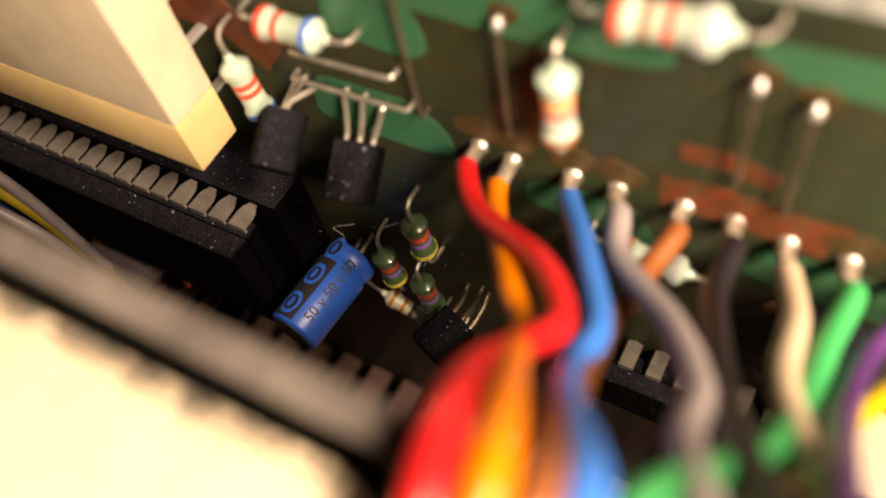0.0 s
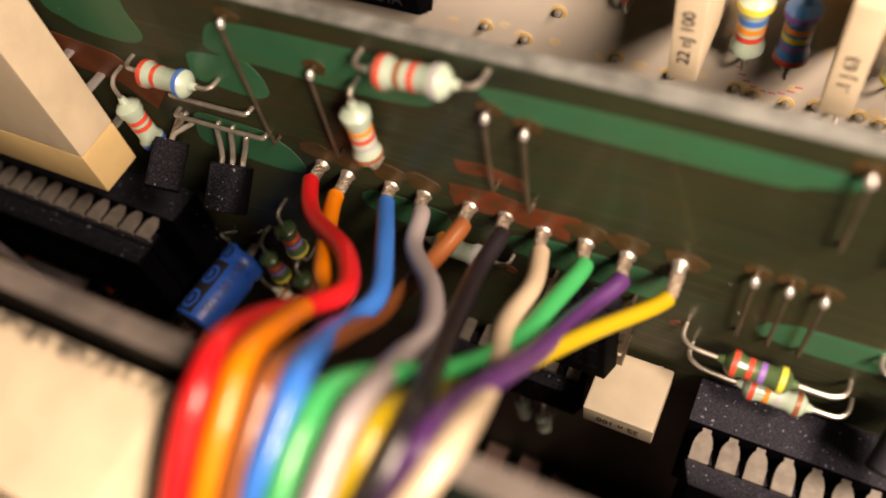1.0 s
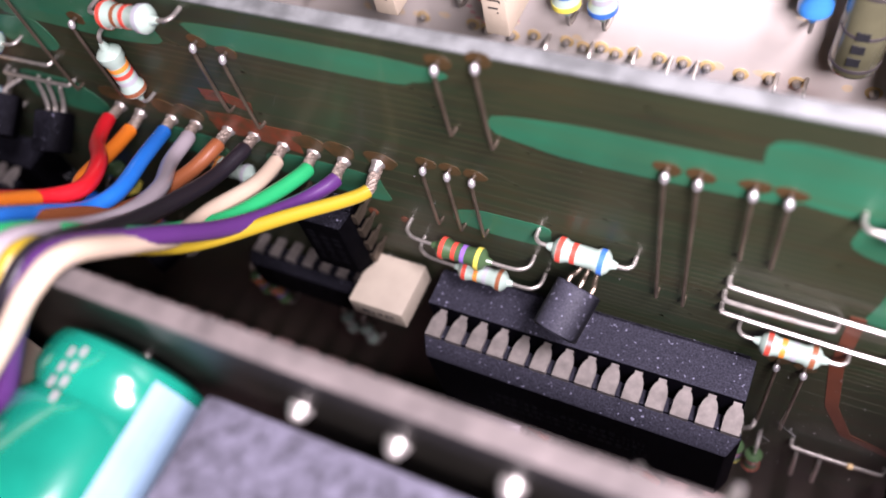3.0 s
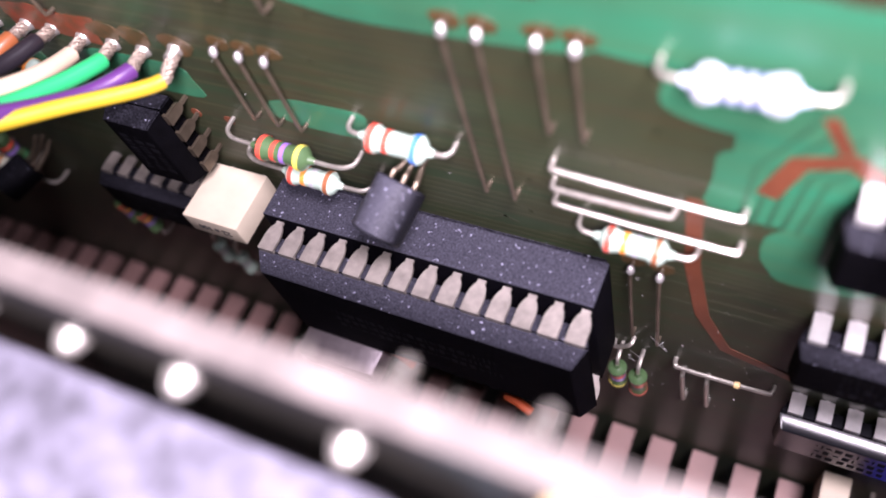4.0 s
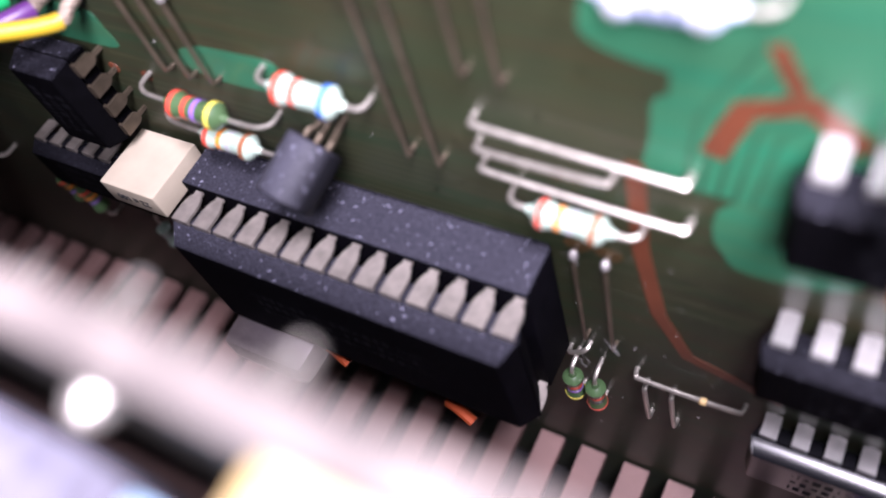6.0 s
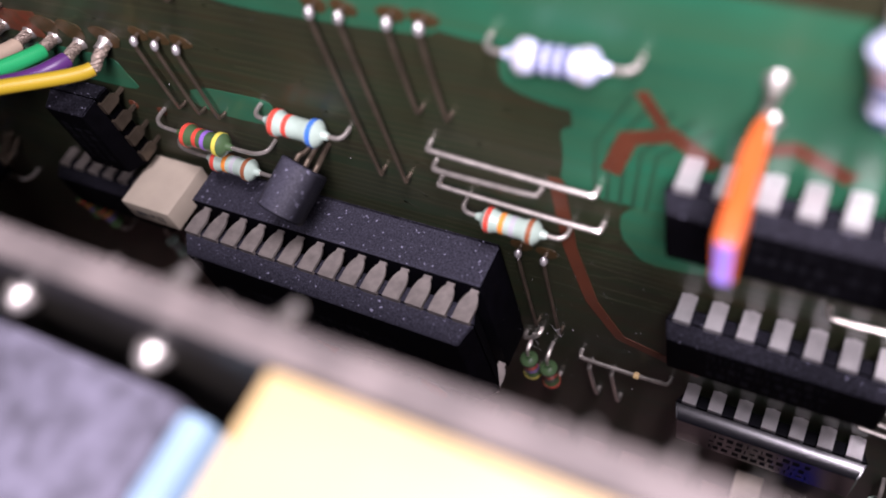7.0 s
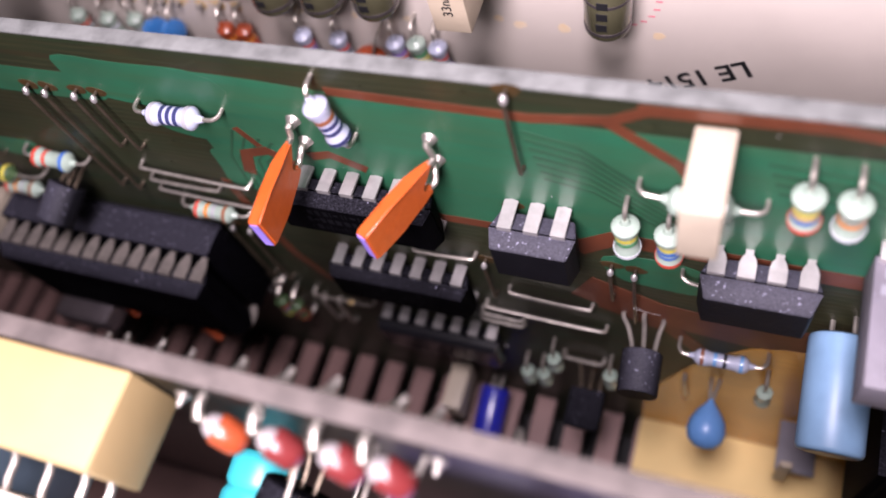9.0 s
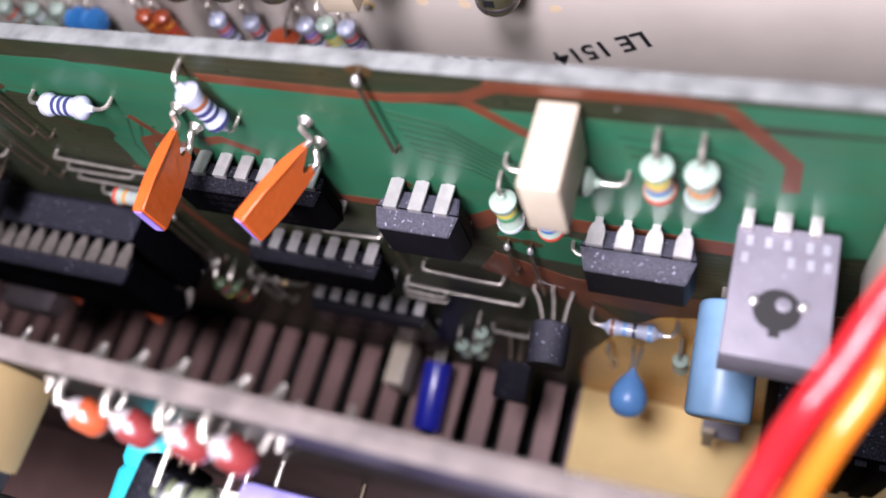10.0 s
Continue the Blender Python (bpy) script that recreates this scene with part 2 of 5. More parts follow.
def solo(name, at, bm, material, label, category, group="", kind="", smooth=True):
    """A thing that is one mesh."""
    o = Vector(at)
    for v in bm.verts:
        v.co = (v.co - o) * 0.001
    bmesh.ops.recalc_face_normals(bm, faces=bm.faces)
    me = bpy.data.meshes.new(name)
    bm.to_mesh(me)
    bm.free()
    me.materials.append(material)
    if smooth:
        for p in me.polygons:
            p.use_smooth = True
        me.set_sharp_from_angle(angle=radians(38))
    ob = new(name, me)
    ob.location = o * 0.001
    ORIGIN[ob.name] = o
    return tagged(ob, label, category, group, kind)


def box(x0, x1, y0, y1, z0, z1, bevel=0.0, bm=None):
    b = bmesh.new()
    vs = [b.verts.new((x, y, z)) for x in (x0, x1) for y in (y0, y1) for z in (z0, z1)]
    for f in ((0, 1, 3, 2), (4, 6, 7, 5), (0, 4, 5, 1), (2, 3, 7, 6), (0, 2, 6, 4), (1, 5, 7, 3)):
        b.faces.new([vs[i] for i in f])
    if bevel:
        bmesh.ops.bevel(b, geom=b.edges[:], offset=bevel, segments=2, profile=0.6, affect="EDGES")
    if bm is not None:
        me = bpy.data.meshes.new("t")
        b.to_mesh(me)
        bm.from_mesh(me)
        bpy.data.meshes.remove(me)
        b.free()
        return bm
    return b


def spin(profile, base, axis, seg=20, bm=None):
    """A turned body: profile rows (distance along axis, radius)."""
    bm = bm or bmesh.new()
    axis = Vector(axis).normalized()
    u = axis.orthogonal().normalized()
    w = axis.cross(u)
    rings = []
    for s, r in profile:
        c = Vector(base) + axis * s
        rings.append([bm.verts.new(c + (u * math.cos(a) + w * math.sin(a)) * max(r, 0.001)) for a in (2 * math.pi * i / seg for i in range(seg))])
    for a, b in zip(rings, rings[1:]):
        for i in range(seg):
            bm.faces.new((a[i], a[(i + 1) % seg], b[(i + 1) % seg], b[i]))
    bm.faces.new(rings[0][::-1])
    bm.faces.new(rings[-1])
    return bm


def smooth_line(pts, n=6):
    """Points on a soft curve through pts."""
    p = [Vector(q) for q in pts]
    p = [2 * p[0] - p[1]] + p + [2 * p[-1] - p[-2]]
    out = []
    for i in range(1, len(p) - 2):
        a, b, c, d = p[i - 1:i + 3]
        for k in range(n):
            t = k / n
            out.append(0.5 * (2 * b + (c - a) * t + (2 * a - 5 * b + 4 * c - d) * t * t + (3 * b - a - 3 * c + d) * t ** 3))
    out.append(p[-2])
    return out


def tube(pts, r, seg=8, bm=None, radii=None):
    bm = bm or bmesh.new()
    pts = [Vector(q) for q in pts]
    rings, u = [], None
    for i, p in enumerate(pts):
        d = (pts[min(i + 1, len(pts) - 1)] - pts[max(i - 1, 0)]).normalized()
        u = d.orthogonal() if u is None else u - d * u.dot(d)
        u.normalize()
        w = d.cross(u)
        rr = radii[i] if radii else r
        rings.append([bm.verts.new(p + (u * math.cos(2 * math.pi * k / seg) + w * math.sin(2 * math.pi * k / seg)) * rr) for k in range(seg)])
    for a, b in zip(rings, rings[1:]):
        for k in range(seg):
            bm.faces.new((a[k], a[(k + 1) % seg], b[(k + 1) % seg], b[k]))
    bm.faces.new(rings[0][::-1])
    bm.faces.new(rings[-1])
    return bm


def sheet(outline, y, thick, bm=None):
    """A flat shape (x, z) lying on a board at depth y, raised by thick towards the viewer."""
    bm = bm or bmesh.new()
    a = [bm.verts.new((x, y, z)) for x, z in outline]
    b = [bm.verts.new((x, y - thick, z)) for x, z in outline]
    n = len(outline)
    bm.faces.new(b)
    for i in range(n):
        bm.faces.new((a[i], a[(i + 1) % n], b[(i + 1) % n], b[i]))
    return bm


def ribbon(pts, width):
    """Outline of a track of that width along the (x, z) points."""
    left, right = [], []
    for i, (x, z) in enumerate(pts):
        a, b = pts[max(i - 1, 0)], pts[min(i + 1, len(pts) - 1)]
        d = Vector((b[0] - a[0], b[1] - a[1])).normalized()
        left.append((x - d.y * width / 2, z + d.x * width / 2))
        right.append((x + d.y * width / 2, z - d.x * width / 2))
    return left + right[::-1]


def blob(cx, cz, rx, rz, seed, n=28, squarish=0.6):
    """A rounded uneven patch outline."""
    rnd = random.Random(seed)
    ph = [rnd.uniform(0, 6.28) for _ in range(3)]
    out = []
    for i in range(n):
        a = 2 * math.pi * i / n
        k = 1 + 0.07 * math.sin(2 * a + ph[0]) + 0.06 * math.sin(3 * a + ph[1]) + 0.04 * math.sin(5 * a + ph[2])
        c, s = math.cos(a), math.sin(a)
        out.append((cx + rx * k * math.copysign(abs(c) ** squarish, c), cz + rz * k * math.copysign(abs(s) ** squarish, s)))
    return out


def lettering(text, size, pos, xdir, ydir, material, parent, label, thick=0.03, bold=0.0):
    """Raised print from the built-in font, as a part."""
    cu = bpy.data.curves.new("print", "FONT")
    cu.body, cu.size, cu.extrude, cu.align_x, cu.align_y = text, size, thick, "CENTER", "CENTER"
    cu.offset = bold
    tmp = bpy.data.objects.new("print", cu)
    scene.collection.objects.link(tmp)
    me = bpy.data.meshes.new_from_object(tmp.evaluated_get(bpy.context.evaluated_depsgraph_get()))
    bpy.data.objects.remove(tmp)
    bpy.data.curves.remove(cu)
    x, y = Vector(xdir).normalized(), Vector(ydir).normalized()
    z = x.cross(y)
    bm = bmesh.new()
    bm.from_mesh(me)
    bpy.data.meshes.remove(me)
    for v in bm.verts:
        v.co = Vector(pos) + x * v.co.x + y * v.co.y + z * v.co.z
    return part("printed_text", bm, material, parent, label, smooth=False)

# ---- kinds of component ----
# boards stand upright in planes of constant y; components stick out towards -y ("out")


def add_leads(ob, paths, r=0.22, material=M_LEAD):
    for p in paths:
        part("lead", tube(smooth_line(p, 5), r, 8), material, ob)


def resistor_body(ob, a, d, length, r, base, bands, bulge=1.22):
    """Body along direction d from point a, with end caps and painted rings."""
    k = r * bulge
    prof = [(-0.10 * length, 0.30 * r), (0, 0.5 * r), (0.04 * length, 0.75 * k), (0.10 * length, k), (0.20 * length, k), (0.28 * length, r), (0.72 * length, r), (0.80 * length, k),
            (0.90 * length, k), (0.96 * length, 0.75 * k), (length, 0.5 * r), (1.10 * length, 0.30 * r)]
    body = part("body", spin(prof, a, d, 20), M_BASE[base], ob)
    spots = [0.15, 0.36, 0.50, 0.64, 0.85][:len(bands)] if len(bands) > 4 else [0.15, 0.38, 0.56, 0.85][:len(bands)]
    for s, c in zip(spots, bands):
        if c:
            rr = (k if s in (0.15, 0.85) else r) * 1.025
            part("colour_band", spin([(s * length - 0.24 * r, rr), (s * length + 0.24 * r, rr)], a, d, 20), M_BAND[c], body, c + " painted ring")


def resistor(p, q, y0, base, bands, length=6.2, r=1.1, h=1.5, label="", group="resistors on the green board", shift=0.0):
    length, r = length * 0.94, r * 0.85
    a, b = Vector((p[0], y0, p[1])), Vector((q[0], y0, q[1]))
    d = (b - a).normalized()
    span = (b - a).length
    out = Vector((0, -1, 0))
    ob = thing("resistor", a, label or "small " + base + " axial resistor with colour bands lying on the board", "resistor", group)
    s = (span - length) / 2 + shift
    top = out * h
    resistor_body(ob, a + d * s + top, d, length, r, base, bands)
    add_leads(ob, [[a - out * 0.6, a + out * 0.5 * h, a + d * 0.12 * s + out * 0.82 * h, a + d * s * 0.38 + out * 0.98 * h, a + d * (s + 0.3) + top],
                   [b - out * 0.6, b + out * 0.5 * h, b - d * 0.12 * (span - s - length) + out * 0.82 * h, b - d * (span - s - length) * 0.38 + out * 0.98 * h, b - d * (span - s - length - (-0.3)) + top]])
    return ob


def wire_link(p, q, y0=0.0, h=1.0, r=0.24, label="", material=M_LEAD, fleck=False):
    a, b = Vector((p[0], y0, p[1])), Vector((q[0], y0, q[1]))
    d = (b - a).normalized()
    o = Vector((0, -h, 0))
    pts = [a - o * 0.6, a + o * 0.4, a + d * 0.15 + o * 0.8, a + d * 0.6 + o, (a + b) / 2 + o * 1.05, b - d * 0.6 + o, b - d * 0.15 + o * 0.8, b + o * 0.4, b - o * 0.6]
    if material == M_TARNISH:
        ob = thing("wire_link", a, label or "tarnished wire link with a painted glint on its upper bend and brown flux", "wire link", "wire links on the green board")
        part("wire", tube(smooth_line(pts, 4), r * 0.8, 8), material, ob)
        # Bright blob in place of the light that the bend catches.
        part("bend_glint", spin([(-0.5, 0.12), (-0.25, 0.34), (0.15, 0.36), (0.5, 0.12)], a + o * 0.85 + d * 0.2, d + o * 0.4, 10), M_BRIGHT, ob, "bright blob for the light caught on the bend")
        part("flux_halo", sheet(blob(a.x, a.z, 1.15, 0.75, int(a.x * 7 + 400), 16, 1.0), y0 + 0.02, 0.09), M_HALO, ob, "brown flux halo", smooth=False)
        return ob
    ob = solo("wire_link", a, tube(smooth_line(pts, 4), r, 8), material, label or "bare tinned wire link bridging two holes of the board", "wire link", "wire links on the green board")
    return ob


def pin_shape(x, z, y_board, y_sh, wide=1.5, narrow=0.55, thick=0.28, side=1, inner=0.5, axis="x", neck=0.45, drop=0.2):
    """One stamped pin: broad shoulder at y_sh, narrow tip at the board; side +1 faces up."""
    bm = bmesh.new()
    ny = y_sh + (y_board - y_sh) * neck
    ny2 = y_sh + (y_board - y_sh) * (neck + drop)
    m1, m2 = ny + (ny2 - ny) * 0.45, ny + (ny2 - ny) * 0.85
    out = [(-wide / 2, y_sh), (wide / 2, y_sh), (wide / 2, ny), (0.44 * wide, m1), (0.28 * wide + 0.1 * narrow, m2), (narrow / 2, ny2), (narrow / 2, y_board + 0.5)]
    out += [(-narrow / 2, y_board + 0.5), (-narrow / 2, ny2), (-0.28 * wide - 0.1 * narrow, m2), (-0.44 * wide, m1), (-wide / 2, ny)]

    def place(u, y, v):
        return (x + u, y, z + v) if axis == "x" else (x + v, y, z + u)
    f = [bm.verts.new(place(u, y, 0)) for u, y in out]
    g = [bm.verts.new(place(u, y, -thick * side)) for u, y in out]
    bm.faces.new(f)
    bm.faces.new(g[::-1])
    for i in range(len(out)):
        bm.faces.new((f[i], f[(i + 1) % len(out)], g[(i + 1) % len(out)], g[i]))
    # foot running into the body
    foot = []
    for y in (y_sh, y_sh - thick):
        for v in (0, -side * (thick + inner)):
            foot.append([bm.verts.new(place(-wide / 2, y, v)), bm.verts.new(place(wide / 2, y, v))])
    a, b, c, e = foot
    for q in ((a, b), (c, e), (a, c), (b, e)):
        bm.faces.new((q[0][0], q[0][1], q[1][1], q[1][0]))
    bm.faces.new((a[0], b[0], e[0], c[0]))
    bm.faces.new((a[1], b[1], e[1], c[1]))
    return bm


def dip_body(u0, u1, v0, v1, y_back, y_front, axis="x", slope=0.35):
    """Moulded package: broadest in the middle, with a parting line, sloping sides and a slight notch."""
    bm = bmesh.new()
    ym = (y_back + y_front) / 2
    rows = [(y_back, slope), (ym + 0.08, 0.02), (ym - 0.08, 0.02), (y_front + 0.12, slope - 0.05), (y_front, slope + 0.1)]
    rings = []
    for y, s in rows:
        pts = [(u0 + s, v0 + s), (u1 - s, v0 + s), (u1 - s, v1 - s), (u0 + s, v1 - s)]
        rings.append([bm.verts.new((u, y, v) if axis == "x" else (v, y, u)) for u, v in pts])
    for a, b in zip(rings, rings[1:]):
        for i in range(4):
            bm.faces.new((a[i], a[(i + 1) % 4], b[(i + 1) % 4], b[i]))
    bm.faces.new(rings[0])
    bm.faces.new(rings[-1])
    bmesh.ops.bevel(bm, geom=[e for e in bm.edges if abs(e.verts[0].co.y - e.verts[1].co.y) > 0.3], offset=0.12, segments=2, affect="EDGES")
    return bm


def dip(x_first, z_row, count, row=7.62, y_sh=-2.4, y_back=-0.9, y_front=-4.1, y_board=0.0, axis="x", label="", pin=M_BRIGHT, case=M_PLASTIC, wide=1.35, marks=True, over=1.3, narrow=0.4, name="integrated_circuit", neck=0.95, drop=0.03, pitch=2.54, slope=0.55):
    """Chip with pins at x_first + 2.54 i; its upper row of pins at height z_row (axis z: first pin height, row at x)."""
    u0, u1 = x_first - over, x_first + pitch * (count - 1) + over
    v1, v0 = z_row - 0.55, z_row - row + 0.55
    at = (u0, y_board, v0) if axis == "x" else (v0, y_board, u0)
    ob = thing(name, at, label or "black plastic chip with tinned pins soldered to the board", "chip", "chips on the green board")
    part("package", dip_body(u0, u1, v0, v1, y_back, y_front, axis, slope), case, ob)
    for i in range(count):
        for z, s in ((z_row, 1), (z_row - row, -1)):
            u = x_first + pitch * i
            bm = pin_shape(u, z, y_board, y_sh, side=s, wide=wide, narrow=narrow, neck=neck, drop=drop) if axis == "x" else pin_shape(z, u, y_board, y_sh, side=s, axis="z", wide=wide, narrow=narrow)
            part("pin", bm, pin, ob)
    if marks:
        rnd = random.Random(int(x_first * 10 + z_row * 7))
        bm = bmesh.new()
        for line in (1.5, 0.0, -1.5):
            u = u0 + 0.22 * (u1 - u0)
            while u < u1 - 0.25 * (u1 - u0):
                w, v = rnd.choice((0.14, 0.14, 0.5, 0.62)), (v0 + v1) / 2 + line
                k = rnd.choice((0.16, 0.45, 0.45))
                box(u, u + w, y_front - 0.015, y_front + 0.05, v - k, v + k, bm=bm) if axis == "x" else box(v - k, v + k, y_front - 0.015, y_front + 0.05, u, u + w, bm=bm)
                u += w + rnd.uniform(0.25, 0.5)
        part("marking", bm, M_CHIPINK, ob, "worn grey printed marking", smooth=False)
    return ob


def transistor(base, d, face, length=4.6, r=2.35, holes=None, lead_len=3.0, label="", y0=0.0, spread=1.6, material=M_PLASTIC, boxy=False, lead_mat=M_LEAD):
    """Small half-round transistor: base is the middle of its lead end, d its direction, face the way its flat side looks."""
    base, d, face = Vector(base), Vector(d).normalized(), Vector(face).normalized()
    face = (face - d * face.dot(d)).normalized()
    w = d.cross(face)
    ob = thing("transistor", base, label or "black half-round plastic transistor with three leads", "transistor", "transistors")
    bm = bmesh.new()
    outline = []
    for i in range(17):
        a = radians(35) + radians(290) * i / 16
        outline.append((math.cos(a) * r, math.sin(a) * r))
    if boxy:
        outline = [(1.5, -2.3), (1.7, -2.1), (1.7, 0.0), (1.7, 2.1), (1.5, 2.3), (0.0, 2.4), (-1.2, 2.3), (-1.7, 1.9), (-1.8, 0.0), (-1.7, -1.9), (-1.2, -2.3), (0.0, -2.4)]
    n = len(outline)
    rings = []
    for s, k in ((0, 0.93), (0.15, 1), (length - 0.2, 1), (length, 0.93)):
        rings.append([bm.verts.new(base + d * s + (face * x + w * y) * k) for x, y in outline])
    for a, b in zip(rings, rings[1:]):
        for i in range(n):
            bm.faces.new((a[i], a[(i + 1) % n], b[(i + 1) % n], b[i]))
    bm.faces.new(rings[0])
    bm.faces.new(rings[-1])
    part("body", bm, material, ob)
    if holes and (holes[0][0] - holes[2][0]) * w.x + (holes[0][1] - holes[2][1]) * w.z > 0:
        holes = holes[::-1]
    for i in (-1, 0, 1):
        s = base + w * 1.27 * i + d * 0.3
        h = holes[i + 1] if holes else (base.x + w.x * spread * i, base.z + w.z * spread * i)
        e = Vector((h[0], y0 + 0.6, h[1]))
        part("lead", tube(smooth_line([s, s - d * 0.9, (s - d * lead_len * 0.6 + e) / 2 + Vector((0, -0.5, 0)), e + Vector((0, -1.1, 0)), e], 5), 0.27, 8), lead_mat, ob)
    return ob


def radial_can(base, d, length, r, material, label, name="electrolytic_capacitor", stripe=None, crimp=True, leads=True, y0=0.0, top=M_ALU):
    """Sleeved can with a rolled groove near the lead end."""
    base, d = Vector(base), Vector(d).normalized()
    ob = thing(name, base, label, "capacitor")
    g = 0.16 * length
    prof = [(0, 0.8 * r), (0.02 * length, 0.95 * r), (0.05 * length, r), (g - 0.1 * r, r), (g + 0.08 * r, 0.9 * r), (g + 0.26 * r, r), (0.96 * length, r), (0.985 * length, 0.96 * r), (length, 0.86 * r)]
    if not crimp:
        prof = [(0, 0.8 * r), (0.02 * length, 0.95 * r), (0.05 * length, r), (0.96 * length, r), (0.985 * length, 0.96 * r), (length, 0.86 * r)]
    part("sleeve", spin(prof, base, d, 32), material, ob)
    part("can_top", spin([(length - 0.05, 0.80 * r), (length + 0.06, 0.78 * r)], base, d, 32), top, ob, "bare metal end")
    if leads:
        u = d.orthogonal().normalized()
        for s in (-1, 1):
            a = base + u * s * min(1.25, 0.5 * r)
            e = Vector((a.x, y0 + 0.5, a.z))
            part("lead", tube([a + d * 0.2, a - d * 0.4, e] if (a - e).length > 0.8 else [a + d * 0.2, e], 0.28, 8), M_LEAD, ob)
    return ob


def film_cap(x0, x1, y0, y1, z0, z1, material, label, bevel=0.25, name="film_capacitor", leads=2, board=0.0):
    ob = thing(name, ((x0 + x1) / 2, y1, (z0 + z1) / 2), label, "capacitor")
    part("case", box(x0, x1, y0, y1, z0, z1, bevel), material, ob)
    for i in range(leads):
        x = x0 + (x1 - x0) * (0.2 + 0.6 * i)
        part("lead", tube([(x, y1 - 0.2, (z0 + z1) / 2), (x, board + 0.5, (z0 + z1) / 2)], 0.28, 8), M_LEAD, ob)
    return ob


def solder_joint(x, z, y0, r=0.9, h=1.2, sign=-1, label="shiny solder joint with a clipped lead end", group="solder joints", off=0.0):
    prof = [(0, r), (0.12 * h, r * 0.9), (0.35 * h, r * 0.55), (0.7 * h, r * 0.36), (h, r * 0.26)]
    return solo("solder_joint", (x, y0, z), spin(prof, (x, y0, z), (off, sign, 0), 12), M_SOLDER, label, "solder joint", group)


# ---- the green board ----
board = thing("circuit_board", (0, 0, -46), "upright green and brown printed circuit board with copper tracks", "circuit board")
part("laminate", box(-125, 160, 0.02, 1.6, -60, 35.2), M_BOARD, board, smooth=False)
part("board_edge", box(-125, 160, 0.0, 1.62, 35.2, 35.5, 0.12), M_EDGE, board, "pale rough cut edge of the laminate")
for i, o in enumerate([blob(84.5, 22.6, 42, 10.2, 4, 72, 0.4), blob(46, 25.5, 9, 4.4, 31, 32), blob(47, 15.5, 6.5, 4.2, 32, 32), blob(22, 27.6, 12, 2.4, 1), blob(-8, 31.6, 13, 1.5, 2), blob(-36, 30.5, 10, 2.6, 3), blob(39, 29.5, 9, 3.6, 4), blob(112, 33.6, 9, 1.2, 8),
                       blob(-30, 12.5, 5, 2.2, 12), blob(-12, 13, 7, 2.4, 13), blob(8, 12, 5, 2, 14), blob(50, 8, 5, 4, 15), blob(-48, 16, 6, 3, 16), blob(88, 7, 5, 3.2, 17), blob(-46, 26, 4, 2.4, 18), blob(-60, 30, 6, 3, 19)]):
    part("copper_pour", sheet(o, 0.02, 0.026 + 0.002 * i), M_POUR, board, "green lacquered copper area", smooth=False)
bm = bmesh.new()
for i in range(7):
    sheet(ribbon([(77 + 0.2 * i, 29.6 - 1.15 * i), (81.5 + 0.2 * i, 28.4 - 1.15 * i), (86 + 0.3 * i, 24.2 - 1.15 * i), (89 + 0.3 * i, 21.6 - 1.15 * i)], 0.36), 0.02, 0.056, bm)
for i in range(5):
    sheet(ribbon([(46.5 + 1.3 * i, 23.6 - 0.5 * i), (43.6 + 1.1 * i, 18), (43.0 + 1.0 * i, 11)], 0.3), 0.02, 0.057, bm)
for i in range(4):
    sheet(ribbon([(96 + 0.4 * i, 29.4 - 1.3 * i), (103 + 0.2 * i, 29.0 - 1.3 * i), (106.5, 26.4 - 1.2 * i)], 0.36), 0.02, 0.056, bm)
part("thin_track_field", bm, M_FAINT, board, "thin dark tracks crossing the green area", smooth=False)["kind"] = "stuff"
for pts, w in [([(60, 32.0), (78, 31.6), (84.5, 32.6), (87.5, 34.4)], 1.1), ([(84, 32.4), (89.7, 27.6), (91, 25)], 1.1), ([(86.5, 34.3), (99.9, 34.6), (103.6, 34.0), (108.4, 28), (108.6, 24)], 1.3),
               ([(40, 12.5), (40.2, 2.8), (41.5, -6), (44, -12), (52, -15)], 1.3), ([(44.5, 15), (46, 19.2), (49, 20.4), (52, 18)], 1.5), ([(54, 20.5), (56.5, 21.4), (60, 19.5)], 1.3),
               ([(80, 10), (84, 13.4), (92, 13), (103, 12.6), (112, 12.4)], 2.6), ([(-25, 17.2), (-20, 17.6), (-14, 17.0)], 2.2), ([(-80, 24.5), (-70, 23.2), (-61, 22.2), (-57, 19)], 4.5),
               ([(-24, 22.3), (-21, 22.6), (-18, 21.8)], 1.6), ([(82, -3), (90, -7), (95, -14)], 2.2), ([(47, 24), (48.5, 21)], 0.9), ([(60, 15), (66, 12), (72, 12)], 1.4)]:
    part("copper_track", sheet(ribbon(pts, w), 0.02, 0.055 + 0.004 * (len(pts) % 3) + 0.001 * w), M_TRACE, board, "red-brown track", smooth=False)
amber = [(86.4, -46), (86.6, -36), (88.0, -29), (90.4, -23), (92.6, -17.5), (95.6, -12), (98.6, -8), (102, -6.4), (108, -5.6), (116, -6), (124, -8), (124, -46)]
part("bare_area", sheet(amber, 0.02, 0.075), M_AMBER, board, "amber bare laminate without green lacquer", smooth=False)
part("copper_track", sheet(ribbon([(80, 1), (88, -3), (98, -4.5), (110, -2.5), (122, -2)], 6.0), 0.02, 0.064), M_TRACE, board, "red-brown track", smooth=False)
for pts, w in [([(-25, 18.6), (-21, 19.2), (-17, 18.6), (-13, 18.9)], 1.5), ([(-24, 22.0), (-21.5, 22.8), (-19.4, 22.2)], 0.8)]:
    part("copper_track", sheet(ribbon(pts, w), 0.02, 0.068 + 0.002 * w), M_REDFLUX, board, "dark red flux-stained track", smooth=False)
